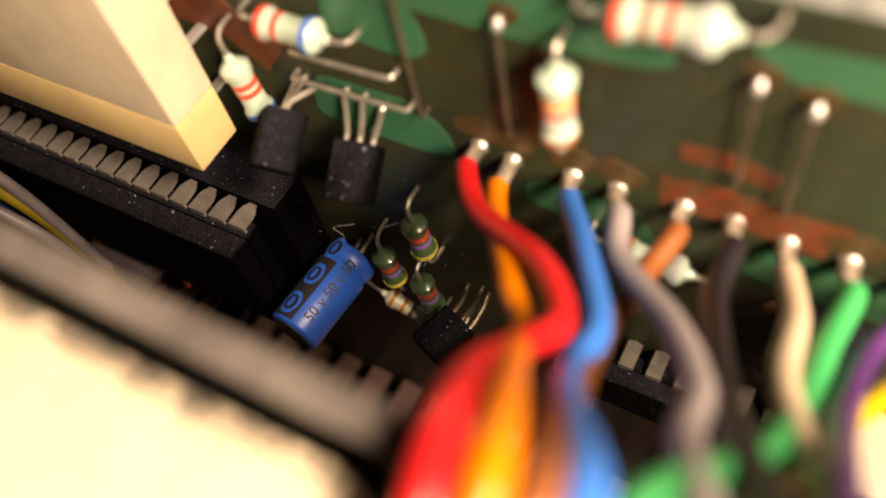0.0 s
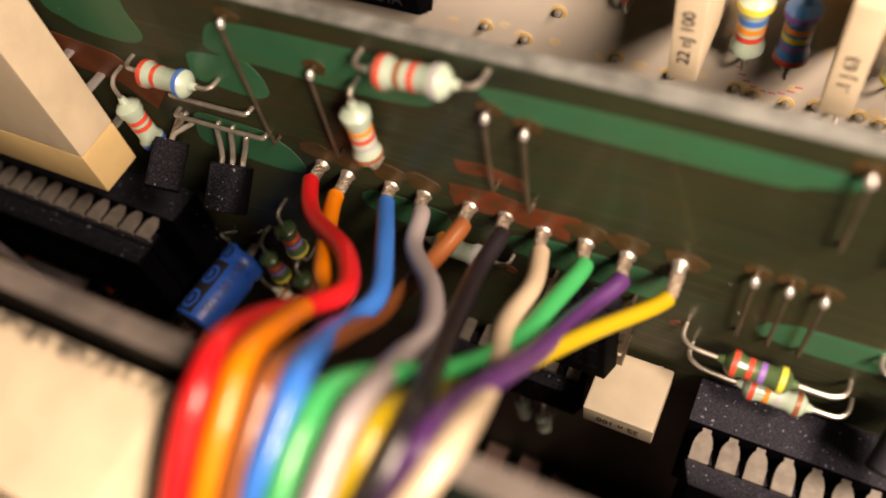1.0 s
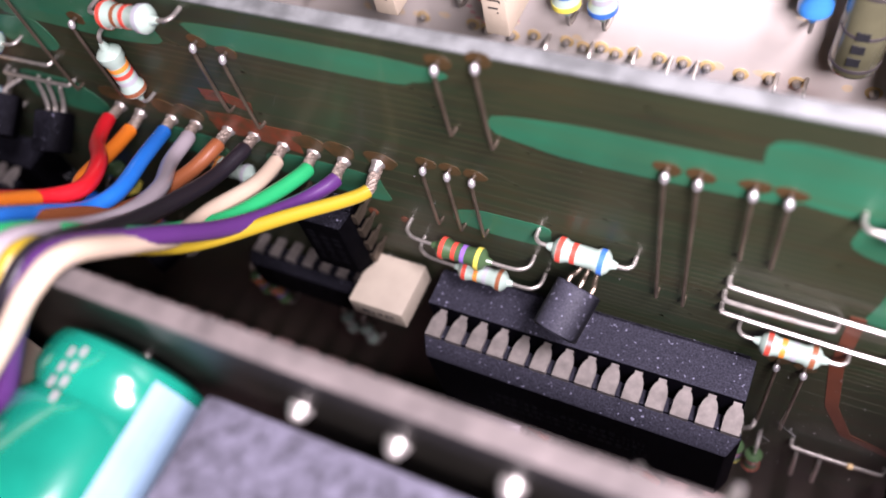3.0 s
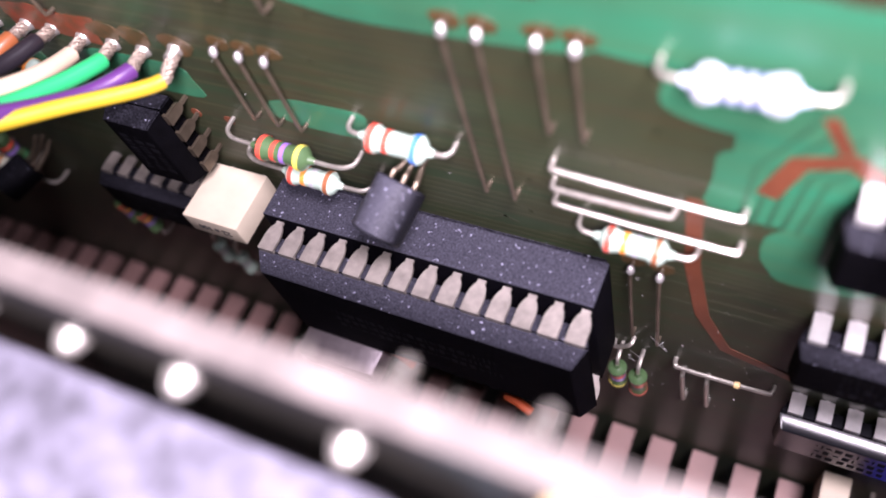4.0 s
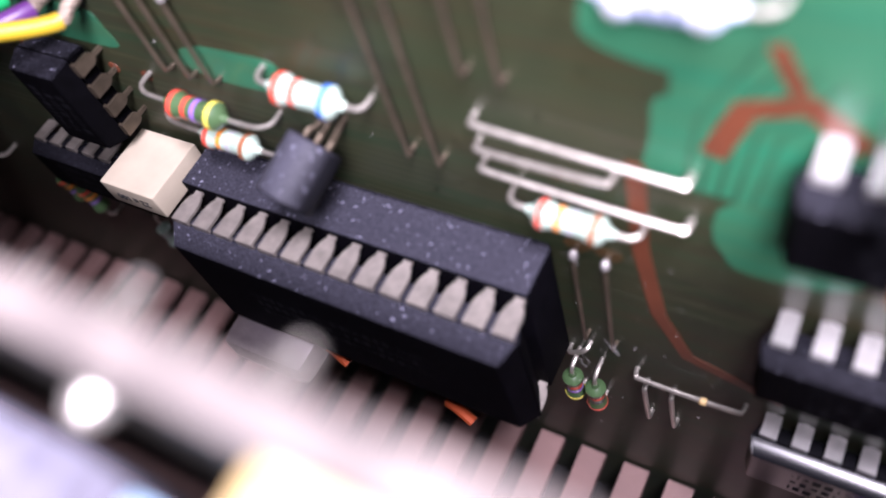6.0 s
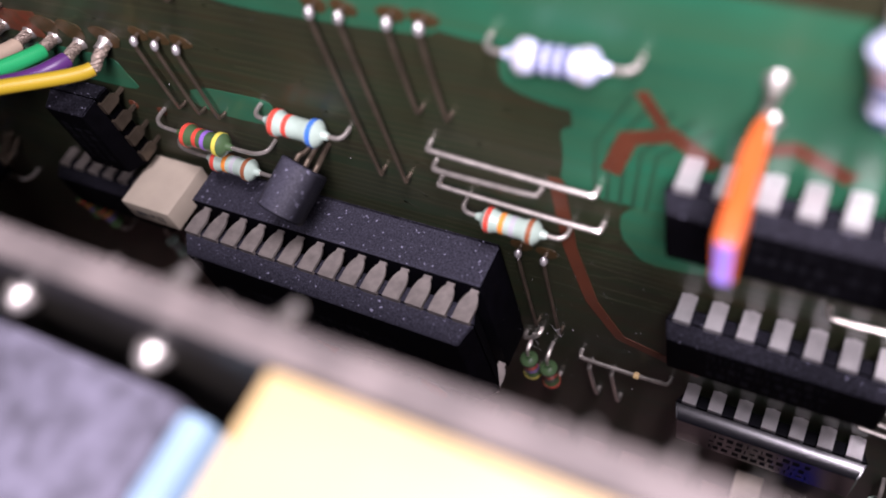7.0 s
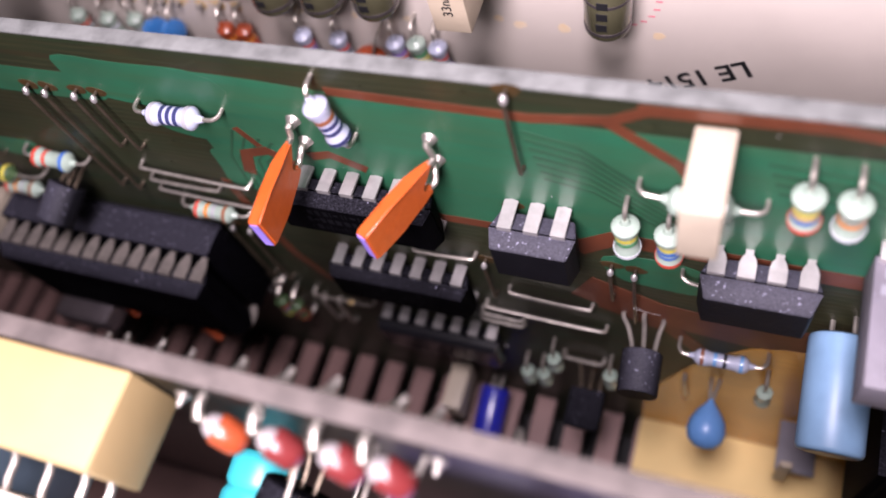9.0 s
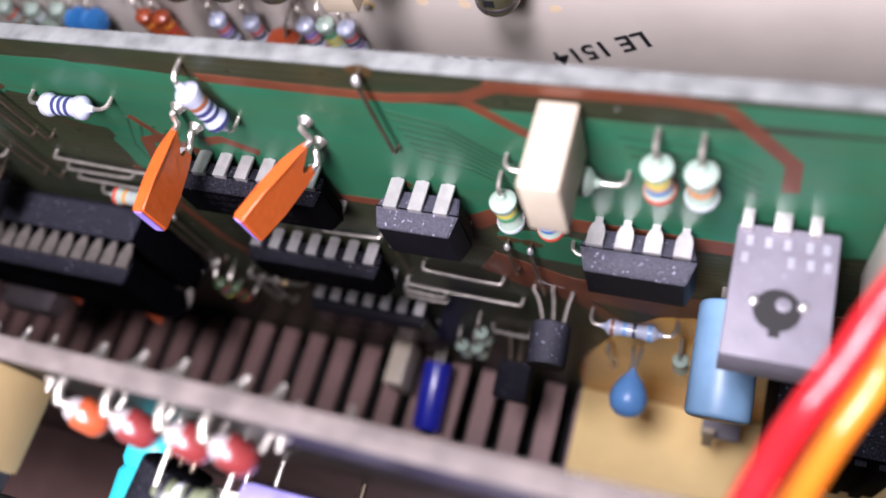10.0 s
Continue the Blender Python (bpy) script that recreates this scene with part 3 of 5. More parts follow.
for i, x in enumerate((-38.9, -36.2, -31.4, -28.0, -23.3, -19.9, -16.4, -12.6, -9.0, -4.3)):
    part("flux_stain", sheet(blob(x, 18.2, 1.9, 1.2, 60 + i, 20, 1.0), 0.02, 0.074 + 0.003 * (i % 3)), M_REDFLUX if -26 < x < -14 else M_HALO, board, "brown flux stain", smooth=False)
bm = bmesh.new()
rnd = random.Random(5)
for i in range(46):
    z = 34.2 - i * 0.86
    x = rnd.uniform(-75, 30)
    while x < 118:
        n = rnd.uniform(12, 60)
        pts = [(x, z), (x + n, z), (x + n + 1.6, z - rnd.choice((-0.8, 0.8)))]
        sheet(ribbon(pts, 0.32), 0.02, 0.008, bm)
        x += n + rnd.uniform(5, 18)
part("fine_track_field", bm, M_LINE, board, "thin tracks under the lacquer", smooth=False)["kind"] = "stuff"
# pads round the holes in front of the chips
bm = bmesh.new()
for x, z, r in [(-20 + 4 * i, 8, 0.6) for i in range(5)]:
    sheet([(x + r * math.cos(a * 0.5236), z + r * math.sin(a * 0.5236)) for a in range(12)], 0.02, 0.06, bm)
part("solder_pad_field", bm, M_TRACE, board, "small tarnished solder pads", smooth=False)["kind"] = "stuff"

# ---- slotted floor plate below ----
bm = bmesh.new()
FLOOR = -46.0
PITCH, PHASE = 5.37, -1.3
k0, k1 = -22, 16
for k in range(k0, k1 + 1):
    x = PHASE + PITCH * k
    box(x + 1.15, x + PITCH - 1.15, -13.3, -0.3, FLOOR - 1.2, FLOOR, bm=bm)
box(PHASE + PITCH * k0 - 20, PHASE + PITCH * (k1 + 1) + 90, -60, -13.3, FLOOR - 1.2, FLOOR, bm=bm)
box(PHASE + PITCH * (k1 + 1) + 1.15, PHASE + PITCH * (k1 + 1) + 90, -13.3, -0.3, FLOOR - 1.2, FLOOR, bm=bm)
floor = solo("floor", (0, -20, FLOOR), bm, M_FLOOR, "brown metal base plate with a row of ventilation slots", "floor", kind="structure", smooth=False)
# Added sheet below the slots; its near-black colour holds their shade.
solo("slot_shade_sheet", (0, 0, -62), box(-220, 280, -140, 120, -64, -62), M_DARK, "added near-black sheet that holds the shade below the slots", "floor", kind="structure", smooth=False)
solo("insulation_sheet", (105, -12, FLOOR), box(86.3, 150, -24, -0.1, FLOOR + 0.1, FLOOR + 0.5, 0.1), M_PAPER, "yellowed insulation paper lying on the base plate", "paper")

# ---- the white board behind ----
wb = thing("circuit_board", (0, 25, -46), "upright cream-white printed circuit board behind the green one", "circuit board")
part("laminate", box(-130, 170, 25, 26.6, -60, 46), M_WB, wb, smooth=False)

# ---- the board in front ----
fb = thing("circuit_board", (0, -26.5, -46), "upright printed circuit board in front, seen along its cut top edge", "circuit board")
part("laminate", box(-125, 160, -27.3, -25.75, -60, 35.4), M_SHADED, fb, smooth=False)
part("board_edge", box(-125, 160, -27.35, -25.7, 35.4, 35.8, 0.15), M_EDGE2, fb, "grey rough cut edge of the laminate")

# ---- wire links on the green board ----
LINKS = [((1.0, 19.7), (1.0, 10.8)), ((3.5, 19.7), (3.5, 10.7)), ((6.0, 19.7), (6.0, 10.7)), ((23.3, 27.0), (23.3, 8.4)), ((25.8, 27.0), (25.8, 8.2)), ((29.8, 27.2), (29.8, 18.1)), ((32.3, 27.2), (32.3, 18.0)),
         ((5.2, 33.9), (5.3, 26.1)), ((8.8, 35.0), (9.0, 25.5)), ((-20.25, 30.4), (-20.25, 21.5)), ((-17.2, 29.7), (-17.2, 20.0)), ((-35.53, 30.1), (-35.53, 19.8)), ((-42.88, 33.5), (-42.88, 18.8)),
         ((76.6, 35.0), (76.6, 24.4)), ((83.6, 7.6), (83.6, 0.5)), ((86.0, 7.4), (86.0, -4.5)), ((35.3, 0.9), (35.3, -13.0)), ((37.8, 0.8), (37.8, -13.5)),
         ((29.4, 13.8), (43.5, 12.8)), ((29.2, 11.2), (38.7, 11.0)), ((29.2, 9.0), (43.6, 8.1)), ((39.6, -17.6), (49.2, -17.4)),
         ((71.3, -2.8), (81.0, -3.6)), ((67.5, -8.6), (82.4, -9.5)), ((66.5, -11.0), (72.0, -11.6)), ((66.0, -13.0), (71.8, -13.4)), ((61.0, 4.4), (68.5, 4.8)),
         ((-53.96, 21.8), (-44.8, 22.1)), ((-54.91, 18.6), (-44.0, 19.1)), ((35.2, -15.5), (33.2, -17.4)), ((74.5, 17.0), (74.5, 9.5)), ((69.4, 3.5), (69.4, -5.0))]
for p, q in LINKS:
    wire_link(p, q, material=M_TARNISH if abs(q[1] - p[1]) > abs(q[0] - p[0]) else M_LEAD)
solo("flux_drop", (46.5, -1.4, -17.5), spin([(0, 0.2), (0.12, 0.38), (0.6, 0.38), (0.72, 0.2)], (45.5, -1.05, -17.5), (1, 0, 0), 10), M_FLUX, "amber flux drop on a wire link", "flux drop")

# ---- resistors on the green board ----
resistor((-3.1, 8.7), (10.7, 8.0), 0, "darkgreen", ["red", "red", "violet", "yellow"], length=6.0, r=1.15, h=2.2, label="dark green resistor with red, violet and yellow bands", shift=-0.2)
resistor((-2.2, 5.6), (11.6, 4.9), 0, "mint", ["red", "orange", "grey", "brown"], length=5.8, r=1.1, h=2.3, label="thin pale resistor with red and orange bands", shift=0.9)
resistor((11.7, 13.4), (21.1, 12.9), 0, "mint", ["red", "red", "", "blue"], length=6.0, r=1.2, h=1.5, label="pale mint resistor with two red bands and a blue one")
resistor((31.1, 6.6), (40.6, 6.2), 0, "mint", ["red", "orange", "grey", "brown"], length=5.8, r=1.1, h=1.5, label="pale resistor with red, orange and grey bands beside wire links")
resistor((37.3, 26.9), (47.2, 27.1), 0, "white", ["grey", "navy", "navy", "navy", "grey"], length=6.2, r=1.12, h=1.5, label="white resistor with red and black bands")
resistor((-30.37, 33.4), (-19.96, 34.4), 0, "mint", ["red", "brown", "red", "grey"], length=6.8, r=1.25, h=1.8, label="large pale resistor with red bands near the board edge")
resistor((-31.42, 30.2), (-31.42, 20.4), 0, "mint", ["", "orange", "red", "grey", "brown"], length=7.0, r=1.25, h=1.7, label="pale resistor with orange and grey bands lying upright")
resistor((-57.3, 25.0), (-47.27, 25.1), 0, "mint", ["red", "red", "", "blue"], length=6.2, r=1.25, h=1.6, label="pale resistor with two red bands and a blue one")
resistor((-59.97, 22.8), (-58.26, 11.3), 0, "mint", ["", "red", "red", "", "blue"], length=6.6, r=1.25, h=2.2, label="pale resistor beside the relay, red and blue bands")
resistor((59.6, 34.2), (61.0, 26.0), 0, "white", ["", "brown", "navy", "navy", "navy"], length=6.0, r=1.12, h=1.8, label="white resistor with black bands lying upright")
resistor((85.5, 21.8), (85.7, 12.8), 0, "mint", ["", "yellow", "green", "", "white"], length=5.6, r=1.2, h=1.6, label="mint resistor with a green and yellow band")
resistor((89.2, 21.2), (89.5, 12.6), 0, "mint", ["", "yellow", "blue", "blue", "red"], length=5.6, r=1.2, h=1.6, label="mint resistor with yellow and blue bands")
resistor((99.0, 31.0), (99.4, 22.4), 0, "mint", ["", "yellow", "gold", "blue", "red"], length=5.0, r=1.18, h=1.7, label="mint resistor with gold and blue bands")
resistor((102.2, 30.8), (102.5, 22.2), 0, "mint", ["", "", "orange", "", "white"], length=5.0, r=1.18, h=1.7, label="mint resistor with orange and blue bands")
resistor((86.6, 25.0), (96.6, 24.4), 0, "mint", ["", "", "", ""], length=5.5, r=1.2, h=1.5, label="pale resistor half hidden behind the ivory capacitor")
resistor((90.6, 9.5), (101.5, 6.5), 0, "mint", ["red", "yellow", "black", "black"], length=6.4, r=0.95, h=1.3, label="thin pale resistor under a small chip")
resistor((91.0, -8.4), (100.6, -8.2), 0, "white", ["brown", "skyblue", "black", "skyblue"], length=6.4, r=0.95, h=2.0, label="white and blue banded resistor reflected in the board")
resistor((-29.61, 11.3), (-19.58, 10.8), 0, "mint", ["orange", "", "", "grey"], length=5.6, r=1.1, h=1.4, label="pale resistor behind the coloured wires")
resistor((-46.13, 7.4), (-45.17, -1.7), 0, "darkgreen", ["", "red", "violet", "yellow"], length=5.4, r=1.2, h=2.2, label="dark green resistor with red and violet bands")
resistor((-51.19, -0.4), (-50.04, -10.2), 0, "darkgreen", ["", "red", "violet", "yellow"], length=5.4, r=1.2, h=2.4, label="dark green resistor with red and violet bands")
resistor((-47.37, -3.7), (-46.03, -12.2), 0, "darkgreen", ["", "red", "violet", "green"], length=5.4, r=1.2, h=2.4, label="dark green resistor with red and violet bands")
resistor((-55.39, -10.7), (-44.41, -15.7), 0, "cream", ["orange", "orange", "brown", ""], length=6.2, r=1.0, h=2.6, label="cream resistor with orange bands")
resistor((34.0, -17.6), (34.0, -25), 0, "darkgreen", ["", "red", "violet", "yellow"], length=4.6, r=0.95, h=2.2, label="small dark green resistor with red bands")
resistor((36.2, -18.2), (36.2, -26), 0, "darkgreen", ["", "red", "black", "red"], length=4.6, r=0.95, h=2.2, label="small dark green resistor with red and black bands")
for x, z in ((75.2, -17.6), (70.6, -25.5), (73.0, -25.0), (82.6, -19.8), (101.2, -13.5), (-19.6, -17.8), (-17.0, -19.8)):
    resistor((x, z), (x + 0.2, z - 8.2), 0, "mint", ["", "grey", "", ""], length=4.2, r=0.9, h=2.0, label="tiny pale green resistor low on the board")
for x, z in ((-33.0, -13.0), (-30.6, -14.4)):
    resistor((x, z), (x + 1, z - 8), 0, "darkgreen", ["red", "orange", "violet", ""], length=5, r=1.0, h=2.2, label="small resistor in the shade below the chips")

# ---- chips ----
sock = thing("chip_socket", (16.5, 0, -7.4), "dusty black plastic socket under the long chip", "socket")
part("body", box(-0.5, 33.5, -5.3, -0.8, -15.8, 0.9, 0.15), M_DUSTY, sock)
part("standoff", box(0.2, 32.9, -0.9, 0.4, -14.5, -0.2), M_PLASTIC, sock)
dip(1.35, 0.2, 14, row=15.6, y_sh=-8.3, y_back=-6.4, y_front=-10.4, y_board=-5.2, pitch=2.425, slope=0.95, label="long dusty black chip with tarnished pins, in a socket", pin=M_PIN, case=M_DUSTY, wide=1.75, narrow=0.8, over=1.15, marks=True, neck=0.42, drop=0.42)
sock2 = thing("chip_socket", (-79.27, 0, -6.6), "black plastic socket under the chip beside the relay", "socket")
part("body", box(-102, -60.2, -5.0, -0.5, -14.5, 3.0, 0.15), M_PLASTIC, sock2)
part("standoff", box(-101, -61, -0.6, 0.4, -13.5, 2.0), M_PLASTIC, sock2)
dip(-98.6, 2.4, 15, row=15.6, y_sh=-7.6, y_back=-6.3, y_front=-10.6, y_board=-5.0, label="long black chip with brownish pins, in a socket", pin=M_PIN, wide=1.9, narrow=0.85, over=1.5, neck=0.5, drop=0.42, slope=0.8)
dip(50.7, 0.6, 7, label="black chip with fourteen bright pins")
dip(51.6, -17.3, 7, y_sh=-1.9, y_back=-0.6, y_front=-3.8, label="glossy black chip with bright pins low on the board", case=mat("glossy_black_epoxy", (0.005, 0.005, 0.007), 0.25, vary=0.3, scale=400))
dip(50.6, 18.7, 7, label="black chip with bright pins behind the orange capacitors")
dip(74.6, 18.2, 3, label="small dusty six-pin chip", y_front=-5.0, y_sh=-2.9, over=1.6, marks=False, case=M_GREYDUST)
dip(93.6, 15.6, 4, label="small black eight-pin chip over a resistor", y_front=-4.9, y_sh=-2.5, y_back=-0.7, neck=0.4, drop=0.4, wide=1.5, narrow=0.7, case=M_GREYDUST, slope=0.7, marks=False)
dip(-28.1, -5.6, 7, label="black chip with dull pins in the shade", pin=M_PIN)
dip(2.9, -7.7, 4, axis="z", label="black eight-pin chip standing upright with its pins to the side", pin=M_TARNISH, y_front=-5.0, y_sh=-2.8)

# ---- capacitors ----
wc = film_cap(-10.0, -3.1, -7.4, -0.6, -3.2, -0.2, M_AGED, "small ivory block capacitor with black print on its end", 0.2)
lettering("22 n 100", 1.2, (-6.5, -7.43, -1.75), (-1, 0, 0), (0, 0, -1), M_BLACKINK, wc, "black printed value")
film_cap(90.6, 93.6, -7.4, -0.3, 27.0, 33.7, M_AGED, "tall ivory block capacitor", 0.2)
relay = thing("relay", (-76.4, 0, 20.8), "tall cream relay with a tan base mounted on the board", "relay")
part("base", box(-100, -62.3, -8.0, -3.0, 11.4, 17.0, 0.2), M_TAN, relay, "tan moulded base")
part("cover", box(-100, -62.3, -8.0, -3.0, 17.1, 52, 0.2), M_CREAM, relay, "cream plastic cover")
for x, z in ((-64.0, 15.0), (-64.0, 20.5), (-66.5, 23.0), (-84.0, 16.0)):
    part("pin", box(x - 0.45, x + 0.45, -3.2, 0.4, z - 0.2, z + 0.2, 0.06), M_BRIGHT, relay, "tinned relay pin")
for c, d in (((54.8, -2.9, 24.5), (0.03, -1, -0.02)), ((68.4, -2.8, 24.5), (-0.44, -1, -0.03))):
    c, d, up = Vector(c), Vector(d).normalized(), Vector((0, 0, 1))
    oc = thing("ceramic_capacitor", (c.x, 0, c.z), "flat orange dipped capacitor with a violet painted edge", "capacitor", "orange capacitors")
    th = d.cross(up).normalized()
    bm = bmesh.new()
    out = [(-0.1, -1.75), (1.3, -2.05), (4.6, -2.1), (7.6, -2.15), (8.0, -2.0), (8.0, 2.0), (7.6, 2.15), (4.6, 2.15), (1.8, 2.0), (0.4, 1.8), (-0.9, 1.75), (-0.9, 1.2), (0.2, 0.85), (1.1, 0.2), (1.2, -0.3), (0.8, -0.8), (-0.1, -1.1)]
    ra = [bm.verts.new(c + d * s + up * v + th * 0.62 * min(1, 0.5 + 0.2 * max(0, s + 1))) for s, v in out]
    rb = [bm.verts.new(c + d * s + up * v - th * 0.62 * min(1, 0.5 + 0.2 * max(0, s + 1))) for s, v in out]
    bm.faces.new(ra)
    bm.faces.new(rb[::-1])
    for i in range(len(out)):
        bm.faces.new((ra[i], ra[(i + 1) % len(out)], rb[(i + 1) % len(out)], rb[i]))
    bmesh.ops.bevel(bm, geom=[e for e in bm.edges if (e.verts[0] in ra) == (e.verts[1] in ra)], offset=0.2, segments=3, affect="EDGES")
    body = part("body", bm, M_ORANGE, oc)
    bm = bmesh.new()
    for s, v, w in ((7.97, 0, 1.8),):
        q = c + d * s
        vs = [q + up * (k * w) + th * (j * 0.42) + d * m for k in (-1, 1) for j in (-1, 1) for m in (0, 0.12)]
        vv = [bm.verts.new(p) for p in vs]
        for f in ((0, 1, 3, 2), (4, 6, 7, 5), (0, 4, 5, 1), (2, 3, 7, 6), (0, 2, 6, 4), (1, 5, 7, 3)):
            bm.faces.new([vv[i] for i in f])
    part("painted_edge", bm, M_VIOLETEDGE, oc, "violet painted edge", smooth=False)
    for s in (-1, 1):
        p0 = c + up * (1.46 if s > 0 else -1.42) - d * (0.6 if s > 0 else -0.2)
        hole = c + up * (2.3 if s > 0 else -1.0)
        part("lead", tube(smooth_line([p0, p0 - d * 0.9, Vector((hole.x + 0.2, -1.2, hole.z + 0.5)), Vector((hole.x, -0.5, hole.z)), Vector((hole.x, 0.5, hole.z))], 5), 0.33, 8), M_LEAD, oc)
        part("solder_cone", spin([(0, 0.8), (0.15, 0.72), (0.5, 0.5), (0.9, 0.4)], (hole.x, 0, hole.z), (0, -1, 0), 14), M_SOLDER, oc, "solder cone")
BCD = Vector((-0.10, -1, 0.0)).normalized()
bc = radial_can((-54.9, -2.6, -5.6), BCD, 10.2, 2.75, M_BLUECAP, "small blue electrolytic capacitor with a black stripe and printed voltage")


def round_patch(parent, name, a0, a1, s0, s1, r, material, label, n=8):
    """A patch wrapped on the can between angles and distances along its axis."""
    base, d = Vector((-54.9, -2.6, -5.6)), BCD
    u = Vector((0, 0, 1))
    w = d.cross(u)
    bm = bmesh.new()
    rows = []
    for i in range(n + 1):
        t = i / n * 2 - 1
        a = radians(a0 + (a1 - a0) * i / n)
        k = math.sqrt(max(0.0, 1 - abs(t) ** 3)) if name != "dark_stripe" else 1.0
        m, h = (s0 + s1) / 2, (s1 - s0) / 2 * max(k, 0.25)
        rows.append([bm.verts.new(base + d * (m + e * h) + (u * math.cos(a) + w * math.sin(a)) * r) for e in (-1, 1)])
    for a, b in zip(rows, rows[1:]):
        bm.faces.new((a[0], a[1], b[1], b[0]))
    return part(name, bm, material, parent, label)


SIDE = -1 if BCD.cross(Vector((0, 0, 1))).x > 0 else 1
round_patch(bc, "dark_stripe", SIDE * -12, SIDE * 42, 2.5, 9.8, 2.775, M_BLACKINK, "black stripe")
for s in (1.2, 4.6, 8.2):
    round_patch(bc, "ring_mark", SIDE * -5, SIDE * 35, s - 1.3, s + 1.3, 2.79, M_BLUECAP, "blue oval ring")
    round_patch(bc, "ring_core", SIDE * 1, SIDE * 29, s - 0.85, s + 0.85, 2.80, M_BLACKINK, "black oval inside the ring")
    round_patch(bc, "minus_mark", SIDE * 9, SIDE * 21, s - 0.6, s + 0.6, 2.81, M_BLUECAP, "blue minus sign")
an = radians(38)
lettering("50 v 50 v 50", 1.5, (-54.9 - 0.52 + 2.79 * math.sin(an), -7.9, -5.6 + 2.79 * math.cos(an)), (0.10, 1, 0), (-math.cos(an), 0.10 * math.cos(an), math.sin(an)), M_BLACKINK, bc, "black printed voltage", thick=0.05)
radial_can((64.0, -2.2, -40.0), (0.0, -1, -0.27), 10.8, 2.3, M_NAVY, "dark blue tubular capacitor lying above the floor slots", crimp=False, top=M_NAVY)
radial_can((105.9, -1.8, 4.4), (0.02, -1, -0.2), 11.2, 3.0, M_SKYCAP, "pale blue electrolytic capacitor sticking out from the board", crimp=False)
tb = thing("tantalum_capacitor", (95.6, 0, -21), "blue drop-shaped tantalum capacitor on two leads", "capacitor")
part("bead", spin([(0, 0.25), (0.6, 0.6), (1.6, 1.5), (2.8, 2.15), (4.0, 2.4), (5.2, 2.1), (6.0, 1.3), (6.25, 0.4)], (95.6, -2.6, -21.0), (0, -1, -0.25), 24), M_TANT, tb)
add_leads(tb, [[(95.2, 0.5, -20.4), (95.3, -1.4, -20.6), (95.5, -2.9, -21.1)], [(96.4, 0.5, -20.2), (96.0, -1.4, -20.6), (95.7, -2.9, -21.1)]])
film_cap(57.2, 60.2, -8.0, -0.6, -42.0, -36.0, M_AGED, "small cream block capacitor low on the board", 0.2)
xt = thing("crystal", (6, -10, -17), "dull metal crystal can below the long chip", "crystal")
part("can", box(0.8, 11.0, -13.5, -3.0, -18.6, -14.6, 1.6), M_ALU, xt)
add_leads(xt, [[(3.5, -3.3, -16.6), (3.5, 0.5, -16.6)], [(8.4, -3.3, -16.6), (8.4, 0.5, -16.6)]])

xt2 = thing("crystal", (-87, -8, -17), "dull metal crystal can below the chip beside the relay", "crystal")
part("can", box(-93, -83.0, -13.0, -3.0, -18.6, -14.6, 1.6), M_ALU, xt2)
add_leads(xt2, [[(-90.5, -3.3, -16.6), (-90.5, 0.5, -16.6)], [(-85.5, -3.3, -16.6), (-85.5, 0.5, -16.6)]])

# ---- transistors ----
transistor((16.4, -2.7, 9.2), (-0.22, -0.87, -0.40), (0.1, 0.4, -1), lead_len=0.5, lead_mat=M_TARNISH, length=5.0, r=2.3, holes=[(16.0, 9.6), (16.8, 9.9), (17.6, 9.6)], label="dusty grey-black half-round transistor lying on the socket", material=M_GREYDUST)
transistor((-49.0, -2.0, 14.4), (0.12, -0.8, -0.55), (0.0, -0.55, 0.8), length=4.8, r=2.2, holes=[(-46.9, 17.6), (-48.6, 18.0), (-50.3, 18.0)], lead_len=1.5, label="flat-faced black transistor with three bent leads")
transistor((-55.6, -2.4, 15.9), (0.1, -0.8, -0.45), (-0.8, -0.3, 0.6), length=5.0, boxy=True, holes=[(-53.6, 17.4), (-54.4, 18.0), (-55.2, 17.6)], lead_len=1.5, label="black transistor beside the relay")
transistor((87.4, -4.0, -5.3), (0.05, -1, -0.06), (0.1, 0.0, -1), length=4.9, r=2.25, holes=[(89.0, -4.5), (86.9, -3.6), (84.6, -4.4)], material=M_GREYDUST, label="black half-round transistor on three spread leads")
transistor((80.2, -4.0, -24.4), (0, -1, -0.15), (0, 0.2, 1), length=5.2, boxy=True, lead_mat=M_TARNISH, holes=[(82, -23.6), (80.2, -23), (78.2, -23.6)], label="black transistor low on the board")
transistor((-42.5, -3.5, -8.7), (-0.4, -1, -0.1), (0, 0, 1), length=4.6, r=2.2, lead_mat=M_TARNISH, holes=[(-40.87, -7.6), (-41.45, -6.8), (-43.17, -7.4)], label="black transistor beside the small resistors")

# ---- parts at the right end ----
cn = thing("connector", (118, 0, 20), "ivory plug housing near the end of the board", "connector")
part("housing", box(115.6, 121, -9.0, -0.2, 12, 30, 0.3), M_WHITE, cn)
part("rib", box(116.4, 120.2, -9.6, -8.9, 13, 29, 0.2), M_WHITE, cn)
hd = thing("connector", (116, -8, -10), "black ribbed plug low between the boards", "connector")
part("housing", box(111.5, 124, -12, -0.4, -22, -4, 0.4), M_PLASTIC, hd)
for k in range(5):
    part("rib", box(112.5 + 2.2 * k, 113.6 + 2.2 * k, -12.6, -11.9, -21, -5, 0.15), M_PLASTIC, hd)
br = thing("bracket", (106, -8, -30), "small bent metal bracket under the pale blue capacitor", "bracket")
part("plate", box(104.8, 109.5, -7, -0.3, -31, -30.4, 0.1), M_GREYCASE, br)
